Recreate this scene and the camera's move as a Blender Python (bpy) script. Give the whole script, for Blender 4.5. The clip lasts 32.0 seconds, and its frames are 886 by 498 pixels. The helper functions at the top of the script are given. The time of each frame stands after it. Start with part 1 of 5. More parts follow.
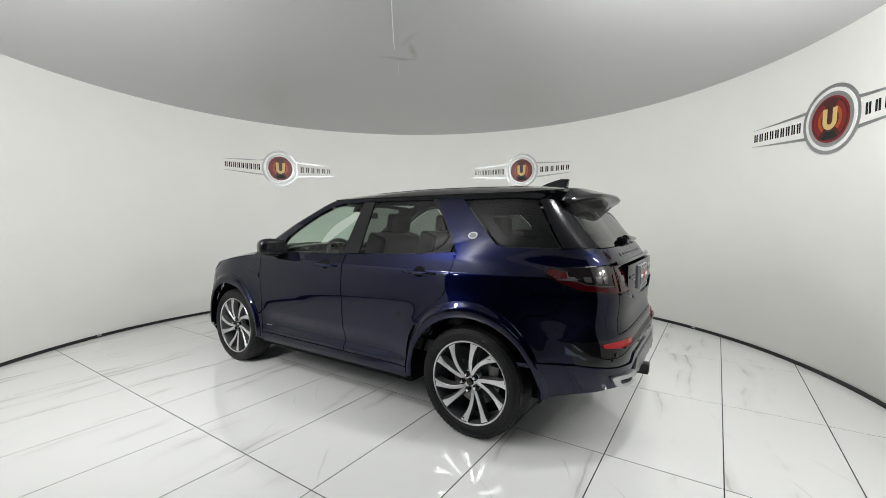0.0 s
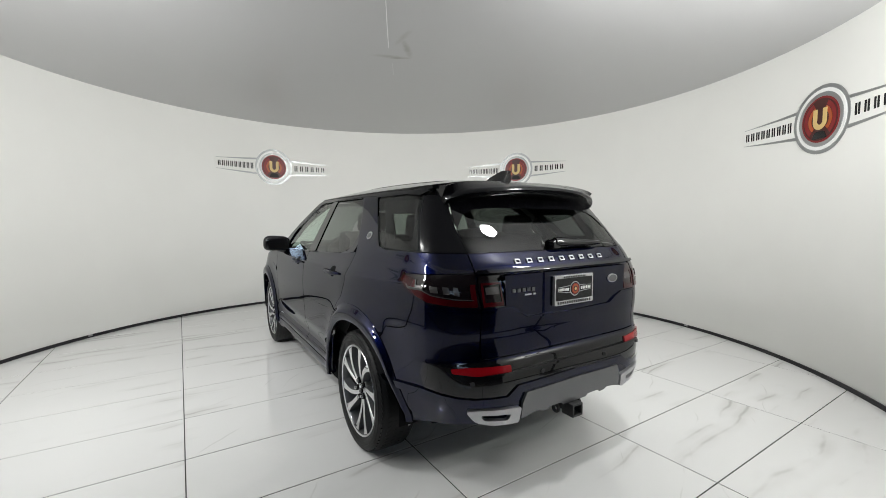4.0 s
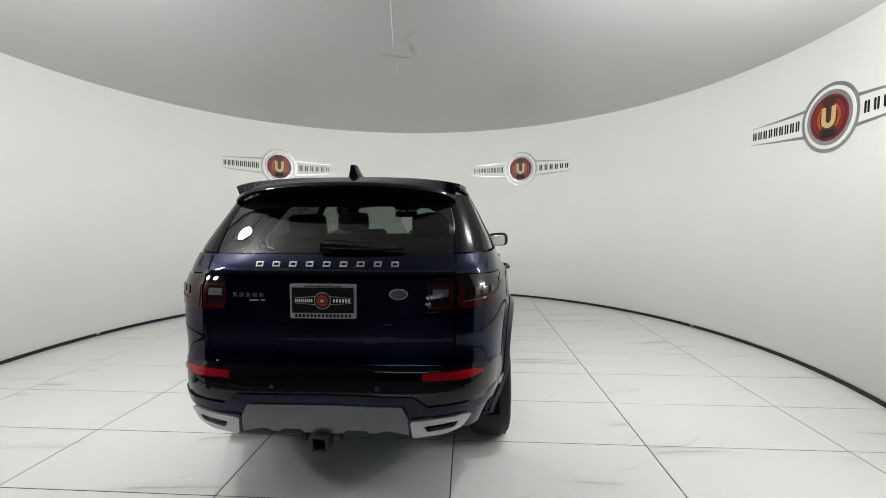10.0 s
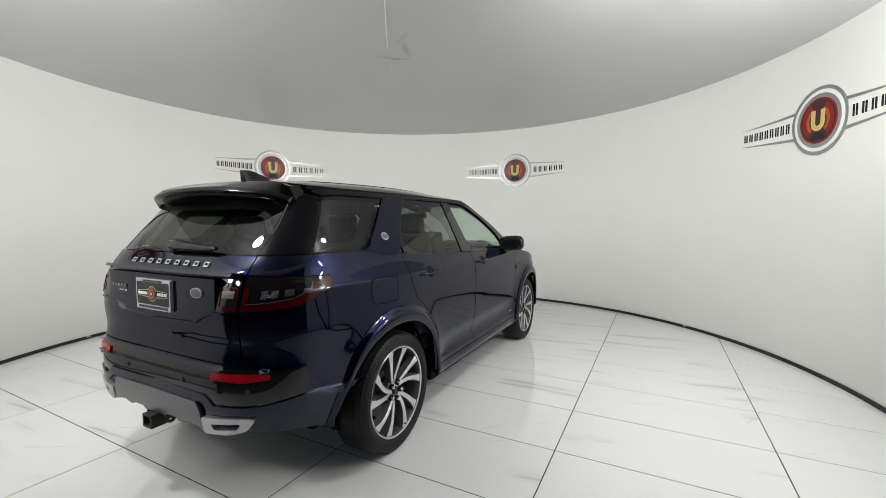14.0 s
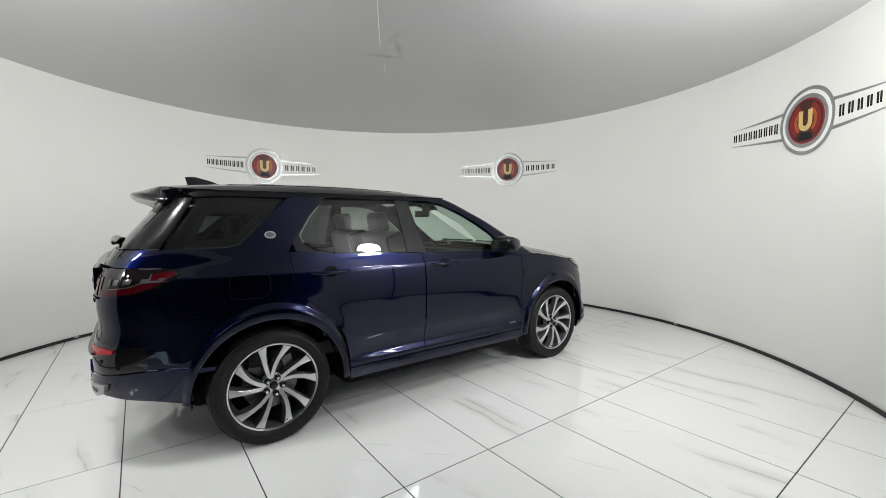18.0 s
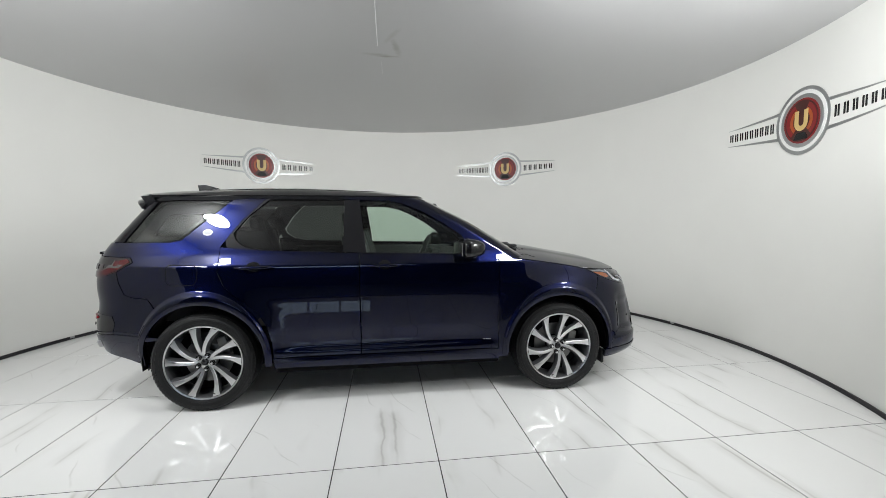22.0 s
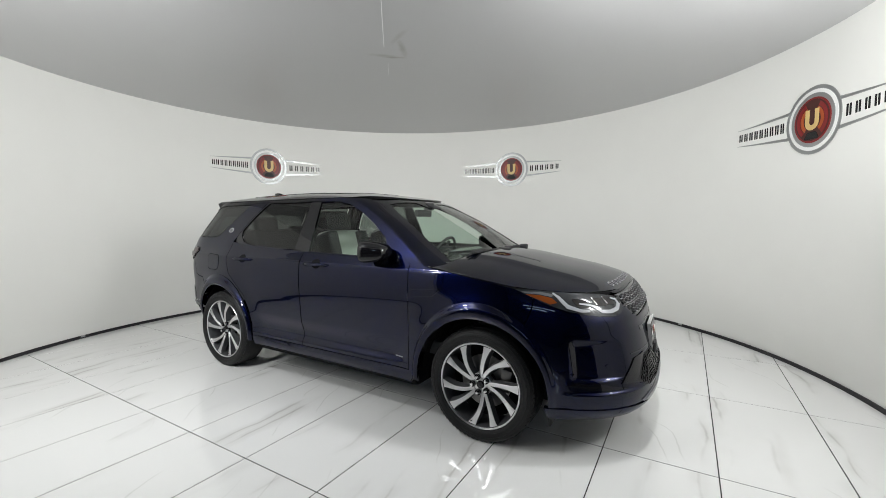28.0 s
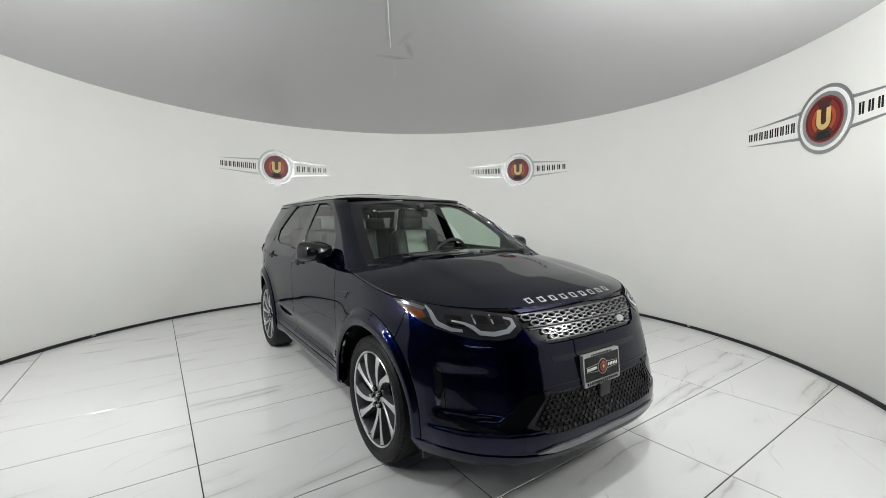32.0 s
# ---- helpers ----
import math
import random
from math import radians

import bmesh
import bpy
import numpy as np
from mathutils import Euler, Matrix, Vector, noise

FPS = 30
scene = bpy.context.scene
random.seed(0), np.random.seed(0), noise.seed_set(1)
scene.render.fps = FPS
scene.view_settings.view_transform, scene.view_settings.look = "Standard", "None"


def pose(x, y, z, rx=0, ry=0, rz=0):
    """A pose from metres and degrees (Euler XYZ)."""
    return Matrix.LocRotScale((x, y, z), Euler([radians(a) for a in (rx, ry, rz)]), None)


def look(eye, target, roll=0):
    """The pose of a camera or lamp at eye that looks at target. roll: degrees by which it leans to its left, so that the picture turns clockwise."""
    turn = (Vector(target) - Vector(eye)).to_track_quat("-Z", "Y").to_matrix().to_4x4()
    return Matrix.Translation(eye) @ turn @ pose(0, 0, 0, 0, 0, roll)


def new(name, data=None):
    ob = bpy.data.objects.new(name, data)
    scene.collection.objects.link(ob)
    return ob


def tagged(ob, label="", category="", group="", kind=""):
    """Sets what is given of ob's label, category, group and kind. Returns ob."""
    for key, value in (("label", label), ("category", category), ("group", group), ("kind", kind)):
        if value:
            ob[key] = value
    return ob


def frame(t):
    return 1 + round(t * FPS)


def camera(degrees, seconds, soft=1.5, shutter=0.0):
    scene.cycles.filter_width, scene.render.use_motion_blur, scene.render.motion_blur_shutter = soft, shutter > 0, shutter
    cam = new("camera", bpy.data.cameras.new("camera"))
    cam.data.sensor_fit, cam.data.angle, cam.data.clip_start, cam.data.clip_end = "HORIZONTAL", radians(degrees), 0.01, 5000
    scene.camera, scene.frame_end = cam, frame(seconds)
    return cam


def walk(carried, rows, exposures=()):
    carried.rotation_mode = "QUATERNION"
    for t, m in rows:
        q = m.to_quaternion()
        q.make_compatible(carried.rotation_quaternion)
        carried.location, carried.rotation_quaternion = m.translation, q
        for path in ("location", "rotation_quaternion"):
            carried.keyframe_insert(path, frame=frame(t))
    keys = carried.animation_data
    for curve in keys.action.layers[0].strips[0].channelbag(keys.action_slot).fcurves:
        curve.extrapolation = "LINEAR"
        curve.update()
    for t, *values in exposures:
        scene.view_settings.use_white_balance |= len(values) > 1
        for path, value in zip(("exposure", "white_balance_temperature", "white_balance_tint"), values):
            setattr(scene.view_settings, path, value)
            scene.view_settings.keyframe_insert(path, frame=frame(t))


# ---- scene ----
from mathutils.geometry import tessellate_polygon

# ---- camera ----
cam = camera(94.27, 32.0, soft=0.8)
EYE = Vector((0.0, -4.099, 1.407))


def aim(yaw, pitch):
    a, b = radians(yaw), radians(pitch)
    return EYE + Vector((math.sin(a) * math.cos(b), math.cos(a) * math.cos(b), math.sin(b)))


walk(cam, [(t, look(EYE, aim(yaw, pitch), -0.14)) for t, yaw, pitch in ((0, 6.08, -3.76), (1, 6.28, -3.82), (2, 6.46, -3.93), (3, 6.68, -3.90), (3.5, 6.81, -3.91), (5.5, 6.85, -3.86), (6, 6.81, -3.91), (7, 6.74, -3.95), (8, 6.77, -4.03), (9, 6.42, -4.08), (10, 6.21, -4.00), (11, 5.99, -3.91), (12, 6.52, -3.84), (13, 6.78, -3.69), (14, 6.97, -3.79), (14.5, 6.96, -3.85), (16.5, 7.80, -3.90), (17, 7.89, -3.93), (18, 7.95, -3.96), (19, 8.15, -4.03), (20, 8.27, -3.97), (21, 8.42, -4.05), (22, 8.29, -4.03), (23, 8.01, -4.01), (24, 7.86, -4.05), (25, 7.66, -4.04), (25.5, 7.70, -4.01), (27.5, 7.48, -3.93), (28, 7.44, -3.95), (29, 7.10, -3.86), (30, 6.81, -3.87), (31, 6.55, -3.88), (32, 6.56, -3.87))],
     exposures=[(0, 0.06, 6500, 10), (13, 0.06, 6520, 10), (18, 0.02, 6460, 10), (24, 0.0, 6370, 10), (29, 0.05, 6440, 10), (32, 0.05, 6440, 10)])

# ---- world and lights ----
world = bpy.data.worlds.new("world")
scene.world = world
world.use_nodes = True
world.node_tree.nodes["Background"].inputs[0].default_value = (0.02, 0.021, 0.024, 1)
world.node_tree.nodes["Background"].inputs[1].default_value = 0.3

ROOM_R, CEIL = 3.917, 3.07
OPEN_A, OPEN_B = -138.0, -60.0  # the entrance, degrees round the room


def disc_lamp(name, at, target, size, watts, flat=1.0, color=(0.985, 1.0, 0.985)):
    lamp = bpy.data.lights.new(name, "AREA")
    lamp.shape, lamp.size, lamp.size_y, lamp.energy, lamp.color = "ELLIPSE", size, size * flat, watts, color
    ob = new(name, lamp)
    ob.matrix_basis = look(at, target)
    return ob


STAND_X, STAND_Y, GLOBE_Z = 2.62, -2.66, 1.86
FLOOD_AT = {-1: (-1.98, -1.86, 2.84), 1: (1.60, -1.88, 2.84)}
for sx in (-1, 1):
    # a flood lamp each side of the entrance, its face to the room
    disc_lamp("flood_light", FLOOD_AT[sx], (sx * 0.4, 0.6, 0.6), 0.36, 32 - 1 * sx, 0.42)
    # added uplight without a fixture, only to brighten the ceiling
    disc_lamp("added_ceiling_light", (sx * 2.62, -2.50, 2.40), (sx * 2.25, -0.5, 3.07), 0.40, 52 - 7 * sx)
    # and a stand with two small globes
    for d in (-0.13, 0.13):
        lamp = bpy.data.lights.new("globe_light", "POINT")
        lamp.energy, lamp.shadow_soft_size, lamp.color = 24 + 1 * sx, 0.075, (0.985, 1.0, 0.985)
        new("globe_light", lamp).location = (sx * (STAND_X + d), STAND_Y + d, GLOBE_Z)

# ---- materials ----
def material(name):
    m = bpy.data.materials.new(name)
    m.use_nodes = True
    n, l = m.node_tree.nodes, m.node_tree.links
    return m, n, l, n["Principled BSDF"]


def plain(name, color, rough=0.5, metal=0.0, coat=0.0, bump=0.0, scale=200.0, vary=0.0, spec=0.5, coat_rough=0.03):
    """A surface with fine relief and a little variation of colour and gloss."""
    m, n, l, b = material(name)
    b.inputs["Base Color"].default_value = (*color, 1)
    b.inputs["Roughness"].default_value = rough
    b.inputs["Metallic"].default_value = metal
    b.inputs["Coat Weight"].default_value = coat
    b.inputs["Coat Roughness"].default_value = coat_rough
    b.inputs["Specular IOR Level"].default_value = spec
    if bump or vary:
        tc = n.new("ShaderNodeTexCoord")
        nz = n.new("ShaderNodeTexNoise")
        nz.inputs["Scale"].default_value = scale
        nz.inputs["Detail"].default_value = 4
        l.new(tc.outputs["Object"], nz.inputs["Vector"])
        if bump:
            bp = n.new("ShaderNodeBump")
            bp.inputs["Strength"].default_value = bump
            bp.inputs["Distance"].default_value = 0.002
            l.new(nz.outputs["Fac"], bp.inputs["Height"])
            l.new(bp.outputs["Normal"], b.inputs["Normal"])
        if vary:
            big = n.new("ShaderNodeTexNoise")
            big.inputs["Scale"].default_value = 1.7
            big.inputs["Detail"].default_value = 3
            l.new(tc.outputs["Object"], big.inputs["Vector"])
            mix = n.new("ShaderNodeMix")
            mix.data_type = "RGBA"
            mix.inputs[6].default_value = (*[c * (1 - vary) for c in color], 1)
            mix.inputs[7].default_value = (*[min(1, c * (1 + vary)) for c in color], 1)
            l.new(big.outputs["Fac"], mix.inputs[0])
            l.new(mix.outputs[2], b.inputs["Base Color"])
    return m


def glass(name, tint, gloss=0.05):
    """Clear or tinted pane: see-through, with a gloss that grows towards grazing sight lines, the same from both faces."""
    m, n, l, b = material(name)
    n.remove(b)
    tr, gl, mx, lw = n.new("ShaderNodeBsdfTransparent"), n.new("ShaderNodeBsdfGlossy"), n.new("ShaderNodeMixShader"), n.new("ShaderNodeLayerWeight")
    tr.inputs[0].default_value = (*tint, 1)
    gl.inputs["Roughness"].default_value = 0.004
    lw.inputs["Blend"].default_value = 0.5
    pw, mr = n.new("ShaderNodeMath"), n.new("ShaderNodeMapRange")
    pw.operation = "POWER"
    pw.inputs[1].default_value = 4.5
    mr.inputs["To Min"].default_value, mr.inputs["To Max"].default_value = gloss, 0.95
    l.new(lw.outputs["Facing"], pw.inputs[0])
    l.new(pw.outputs[0], mr.inputs["Value"])
    l.new(mr.outputs[0], mx.inputs[0])
    l.new(tr.outputs[0], mx.inputs[1])
    l.new(gl.outputs[0], mx.inputs[2])
    l.new(mx.outputs[0], n["Material Output"].inputs[0])
    return m


def glow(name, color, strength):
    m, n, l, b = material(name)
    b.inputs["Base Color"].default_value = (*color, 1)
    b.inputs["Emission Color"].default_value = (*color, 1)
    b.inputs["Emission Strength"].default_value = strength
    return m


def paint_material():
    """Metallic navy: a soft blue flake lobe on a dark ground, under a sharp clear coat."""
    m, n, l, b = material("navy_metallic_paint")
    n.remove(b)
    tc, fl = n.new("ShaderNodeTexCoord"), n.new("ShaderNodeTexVoronoi")
    fl.inputs["Scale"].default_value = 900
    l.new(tc.outputs["Object"], fl.inputs["Vector"])
    ramp = n.new("ShaderNodeValToRGB")
    ramp.color_ramp.elements[0].color = (0.0006, 0.0017, 0.0175, 1)
    ramp.color_ramp.elements[1].color = (0.0015, 0.0042, 0.0420, 1)
    l.new(fl.outputs["Color"], ramp.inputs[0])
    flake, ground, under = n.new("ShaderNodeBsdfGlossy"), n.new("ShaderNodeBsdfDiffuse"), n.new("ShaderNodeMixShader")
    flake.inputs["Roughness"].default_value = 0.29
    l.new(ramp.outputs[0], flake.inputs["Color"])
    ground.inputs["Color"].default_value = (0.0012, 0.0016, 0.0042, 1)
    under.inputs[0].default_value = 0.35
    l.new(flake.outputs[0], under.inputs[1])
    l.new(ground.outputs[0], under.inputs[2])
    peel = n.new("ShaderNodeTexNoise")
    peel.inputs["Scale"].default_value = 70
    l.new(tc.outputs["Object"], peel.inputs["Vector"])
    bp = n.new("ShaderNodeBump")
    bp.inputs["Strength"].default_value = 0.012
    bp.inputs["Distance"].default_value = 0.001
    l.new(peel.outputs["Fac"], bp.inputs["Height"])
    coat, fr, top = n.new("ShaderNodeBsdfGlossy"), n.new("ShaderNodeFresnel"), n.new("ShaderNodeMixShader")
    coat.inputs["Roughness"].default_value = 0.004
    fr.inputs["IOR"].default_value = 1.47
    l.new(bp.outputs["Normal"], coat.inputs["Normal"])
    l.new(fr.outputs[0], top.inputs[0])
    l.new(under.outputs[0], top.inputs[1])
    l.new(coat.outputs[0], top.inputs[2])
    l.new(top.outputs[0], n["Material Output"].inputs[0])
    return m


def marble_material():
    """White polished porcelain with thin grey veins, each tile cut from another part of the slab."""
    m, n, l, b = material("white_marble_tile")
    tc, info = n.new("ShaderNodeTexCoord"), n.new("ShaderNodeObjectInfo")
    mul = n.new("ShaderNodeMath")
    mul.operation = "MULTIPLY"
    mul.inputs[1].default_value = 57.0
    l.new(info.outputs["Random"], mul.inputs[0])
    comb = n.new("ShaderNodeCombineXYZ")
    l.new(mul.outputs[0], comb.inputs[0])
    l.new(mul.outputs[0], comb.inputs[2])
    add = n.new("ShaderNodeVectorMath")
    l.new(tc.outputs["Object"], add.inputs[0])
    l.new(comb.outputs[0], add.inputs[1])
    # slanting veins: lines at uneven distances, warped at two scales, broken up by a slow noise
    def op(kind, x, y):
        q = n.new("ShaderNodeMath")
        q.operation = kind
        for k, v in enumerate((x, y)):
            if isinstance(v, (int, float)):
                q.inputs[k].default_value = v
            else:
                l.new(v, q.inputs[k])
        return q.outputs[0]

    def noise(scale, detail, vec):
        q = n.new("ShaderNodeTexNoise")
        q.inputs["Scale"].default_value = scale
        q.inputs["Detail"].default_value = detail
        l.new(vec, q.inputs["Vector"])
        return q.outputs["Fac"]

    def ranged(v, a0, a1, b0=0.0, b1=1.0):
        q = n.new("ShaderNodeMapRange")
        q.interpolation_type = "SMOOTHSTEP"
        for k, x in (("From Min", a0), ("From Max", a1), ("To Min", b0), ("To Max", b1)):
            q.inputs[k].default_value = x
        l.new(v, q.inputs["Value"])
        return q.outputs[0]

    warp, ragged, width = noise(0.9, 2, add.outputs[0]), noise(7.0, 4, add.outputs[0]), noise(2.6, 3, add.outputs[0])

    def veins(angle, often, bend, thin):
        d = n.new("ShaderNodeVectorMath")
        d.operation = "DOT_PRODUCT"
        d.inputs[1].default_value = (math.cos(radians(angle)), math.sin(radians(angle)), 0.31)
        l.new(add.outputs[0], d.inputs[0])
        v = op("ADD", op("ADD", d.outputs["Value"], op("MULTIPLY", warp, bend)), op("MULTIPLY", ragged, 0.03))
        vo = n.new("ShaderNodeTexVoronoi")
        vo.voronoi_dimensions = "1D"
        vo.inputs["Scale"].default_value = often
        l.new(v, vo.inputs["W"])
        near = op("DIVIDE", vo.outputs["Distance"], often)
        return ranged(op("DIVIDE", near, op("ADD", op("MULTIPLY", width, 2.0), 0.05)), 0.0, thin, 1.0, 0.0)

    far = n.new("ShaderNodeMapping")
    far.inputs["Scale"].default_value = (1.6, 0.7, 1.0)
    l.new(add.outputs[0], far.inputs[0])
    mk = ranged(noise(1.7, 3, far.outputs[0]), 0.49, 0.68)
    mk2 = ranged(noise(2.3, 3, far.outputs[0]), 0.50, 0.66)

    def times(a, bb, k):
        return op("MULTIPLY", op("MULTIPLY", a, bb), k)

    tot = n.new("ShaderNodeMath")
    tot.use_clamp = True
    l.new(op("ADD", times(veins(4, 3.4, 0.34, 0.015), mk, 0.36), times(veins(31, 2.6, 0.60, 0.007), mk2, 0.26)), tot.inputs[0])
    l.new(times(veins(4, 3.4, 0.34, 0.085), mk, 0.23), tot.inputs[1])
    mix = n.new("ShaderNodeMix")
    mix.data_type = "RGBA"
    mix.inputs[6].default_value = (0.735, 0.735, 0.725, 1)
    mix.inputs[7].default_value = (0.30, 0.29, 0.265, 1)
    l.new(tot.outputs[0], mix.inputs[0])
    l.new(mix.outputs[2], b.inputs["Base Color"])
    rn = n.new("ShaderNodeTexNoise")
    rn.inputs["Scale"].default_value = 5
    rn.inputs["Detail"].default_value = 5
    l.new(add.outputs[0], rn.inputs["Vector"])
    rr = n.new("ShaderNodeMapRange")
    rr.inputs["To Min"].default_value, rr.inputs["To Max"].default_value = 0.008, 0.034
    l.new(rn.outputs["Fac"], rr.inputs["Value"])
    l.new(rr.outputs[0], b.inputs["Roughness"])
    b.inputs["Specular IOR Level"].default_value = 1.0
    return m


PAINT = paint_material()
MARBLE = marble_material()
BLACK_GLOSS = plain("gloss_black", (0.004, 0.004, 0.005), 0.03, vary=0.3, spec=0.5)
BLACK_PLASTIC = plain("black_plastic", (0.012, 0.012, 0.013), 0.55, bump=0.25, scale=600, vary=0.2)
RUBBER = plain("tyre_rubber", (0.0065, 0.0065, 0.007), 0.55, bump=0.2, scale=300, vary=0.25, spec=0.28)
UNDER = plain("dark_underbody", (0.004, 0.004, 0.0045), 0.8, bump=0.4, scale=60, vary=0.3, spec=0.1)
SILVER = plain("machined_alloy", (0.62, 0.62, 0.63), 0.28, metal=1.0, bump=0.06, scale=900, vary=0.06)
ALLOY_GREY = plain("dark_grey_alloy", (0.085, 0.087, 0.092), 0.38, metal=0.5, coat=0.5, vary=0.15)
GRILLE_SILVER = plain("dull_silver_grille", (0.22, 0.22, 0.23), 0.30, metal=0.9, vary=0.08)
CHROME = plain("bright_chrome", (0.72, 0.72, 0.73), 0.10, metal=1.0, vary=0.05)
PLATE_FRAME = plain("plate_frame_chrome", (0.50, 0.50, 0.50), 0.26, metal=0.55, vary=0.1)
BADGE = plain("brushed_badge_silver", (0.30, 0.30, 0.30), 0.35, metal=0.3, vary=0.08)
SATIN = plain("satin_silver_trim", (0.42, 0.42, 0.43), 0.38, metal=0.85, bump=0.08, scale=500, vary=0.08)
CHIN = plain("satin_chin_paint", (0.22, 0.222, 0.23), 0.36, metal=0.7, vary=0.1)
SKID_GREY = plain("grey_skid_plate", (0.15, 0.152, 0.156), 0.32, metal=0.8, bump=0.15, scale=400, vary=0.12)
RED_LENS = plain("red_lamp_lens", (0.040, 0.0015, 0.003), 0.10, coat=0.2, vary=0.25, spec=0.3)
DARK_LENS = plain("smoked_lamp_lens", (0.008, 0.006, 0.007), 0.05, coat=0.1, vary=0.3, spec=0.35)
REFLECTOR = plain("red_reflector", (0.27, 0.003, 0.007), 0.10, coat=0.2, bump=0.25, scale=260, vary=0.2)
AMBER = plain("amber_lens", (0.17, 0.042, 0.009), 0.12, coat=1.0, vary=0.2)
TAIL_OPTIC = plain("tail_lamp_optic", (0.07, 0.067, 0.067), 0.25, metal=0.4, coat=0.2, vary=0.3)
PILLAR = plain("black_pillar_film", (0.005, 0.005, 0.006), 0.16, vary=0.2, spec=0.10)
ROOF_BLACK = plain("black_roof_paint", (0.003, 0.0032, 0.004), 0.10, vary=0.2, spec=0.22)
WHITE_LENS = plain("clear_lamp_optic", (0.16, 0.168, 0.18), 0.12, metal=0.4, coat=0.5, vary=0.15)
LAMP_WHITE = plain("white_light_guide", (0.30, 0.31, 0.33), 0.18, coat=0.4, vary=0.08)
LAMP_DARK = plain("headlamp_bowl", (0.026, 0.028, 0.031), 0.14, metal=0.2, coat=0.2, vary=0.3, spec=0.3)
GLASS_CLEAR = glass("green_tinted_glass", (0.74, 0.845, 0.77), 0.05)
GLASS_DARK = glass("privacy_glass", (0.22, 0.24, 0.228), 0.05)
ROOF_GLASS = plain("black_roof_glass", (0.004, 0.004, 0.005), 0.04, coat=0.0, vary=0.2, spec=0.3)
LEATHER = plain("light_grey_leather", (0.38, 0.385, 0.36), 0.5, bump=0.35, scale=260, vary=0.08)
LEATHER_DARK = plain("black_leather", (0.018, 0.018, 0.019), 0.5, bump=0.35, scale=260, vary=0.15)
LINING = plain("dark_head_lining", (0.05, 0.05, 0.052), 0.9, bump=0.3, scale=300, vary=0.1)
CABIN = plain("dark_cabin_trim", (0.02, 0.02, 0.021), 0.65, bump=0.3, scale=300, vary=0.15)
BRAKE = plain("brake_steel", (0.22, 0.215, 0.21), 0.4, metal=0.9, bump=0.1, scale=200, vary=0.15)
WALL = plain("off_white_wall_paint", (0.75, 0.745, 0.715), 0.62, bump=0.12, scale=160, vary=0.03, spec=0.35)
def ceiling_material():
    """Silver stretch foil with a soft brownish stain in the middle."""
    m, n, l, b = material("silver_stretch_ceiling")
    tc = n.new("ShaderNodeTexCoord")
    nz = n.new("ShaderNodeTexNoise")
    nz.inputs["Scale"].default_value, nz.inputs["Detail"].default_value = 14, 4
    l.new(tc.outputs["Object"], nz.inputs["Vector"])
    total = None
    for x, y, sx, sy, turn, k in ((0.06, 0.25, 0.105, 0.028, -3, 1.0), (-0.03, 0.22, 0.15, 0.040, 6, 0.6), (0.145, 0.02, 0.034, 0.19, -12, 0.7), (0.10, -0.22, 0.030, 0.17, 22, 0.4)):
        mp = n.new("ShaderNodeMapping")
        mp.vector_type = "TEXTURE"
        mp.inputs["Location"].default_value = (x, y, 0)
        mp.inputs["Rotation"].default_value = (0, 0, radians(turn))
        mp.inputs["Scale"].default_value = (sx, sy, 1)
        l.new(tc.outputs["Object"], mp.inputs[0])
        ln = n.new("ShaderNodeVectorMath")
        ln.operation = "LENGTH"
        l.new(mp.outputs[0], ln.inputs[0])
        wob = n.new("ShaderNodeMath")
        wob.operation = "MULTIPLY_ADD"
        wob.inputs[1].default_value = 1.1
        l.new(nz.outputs["Fac"], wob.inputs[0])
        l.new(ln.outputs["Value"], wob.inputs[2])
        mr = n.new("ShaderNodeMapRange")
        mr.interpolation_type = "SMOOTHSTEP"
        for q, v in (("From Min", 0.6), ("From Max", 2.0), ("To Min", k), ("To Max", 0.0)):
            mr.inputs[q].default_value = v
        l.new(wob.outputs[0], mr.inputs["Value"])
        if total is None:
            total = mr.outputs[0]
        else:
            mx = n.new("ShaderNodeMath")
            mx.operation = "MAXIMUM"
            l.new(total, mx.inputs[0])
            l.new(mr.outputs[0], mx.inputs[1])
            total = mx.outputs[0]
    mix = n.new("ShaderNodeMix")
    mix.data_type = "RGBA"
    mix.inputs[6].default_value = (0.50, 0.50, 0.505, 1)
    mix.inputs[7].default_value = (0.33, 0.325, 0.30, 1)
    l.new(total, mix.inputs[0])
    l.new(mix.outputs[2], b.inputs["Base Color"])
    b.inputs["Metallic"].default_value = 0.35
    b.inputs["Roughness"].default_value = 0.40
    b.inputs["Specular IOR Level"].default_value = 0.4
    return m


CEILING = ceiling_material()
STRIP = plain("black_rubber_strip", (0.010, 0.009, 0.012), 0.5, vary=0.2)
GROUT = plain("dark_grout", (0.025, 0.025, 0.025), 0.9, bump=0.4, scale=300, vary=0.2)
CONCRETE = plain("shop_concrete", (0.16, 0.158, 0.15), 0.55, bump=0.3, scale=30, vary=0.2)
SHOP_WALL = plain("shop_wall_paint", (0.10, 0.10, 0.105), 0.7, bump=0.2, scale=60, vary=0.2)
LOGO_GREY = plain("logo_silver_vinyl", (0.40, 0.41, 0.41), 0.32, metal=0.75, vary=0.05)
LOGO_WHITE = plain("logo_white_vinyl", (0.77, 0.77, 0.755), 0.6, vary=0.02)
LOGO_RED = plain("logo_red_vinyl", (0.20, 0.010, 0.012), 0.35, vary=0.15)
LOGO_MAROON = plain("logo_maroon_vinyl", (0.055, 0.012, 0.010), 0.35, vary=0.3)
LOGO_ORANGE = plain("logo_orange_vinyl", (0.36, 0.07, 0.015), 0.35, vary=0.25)
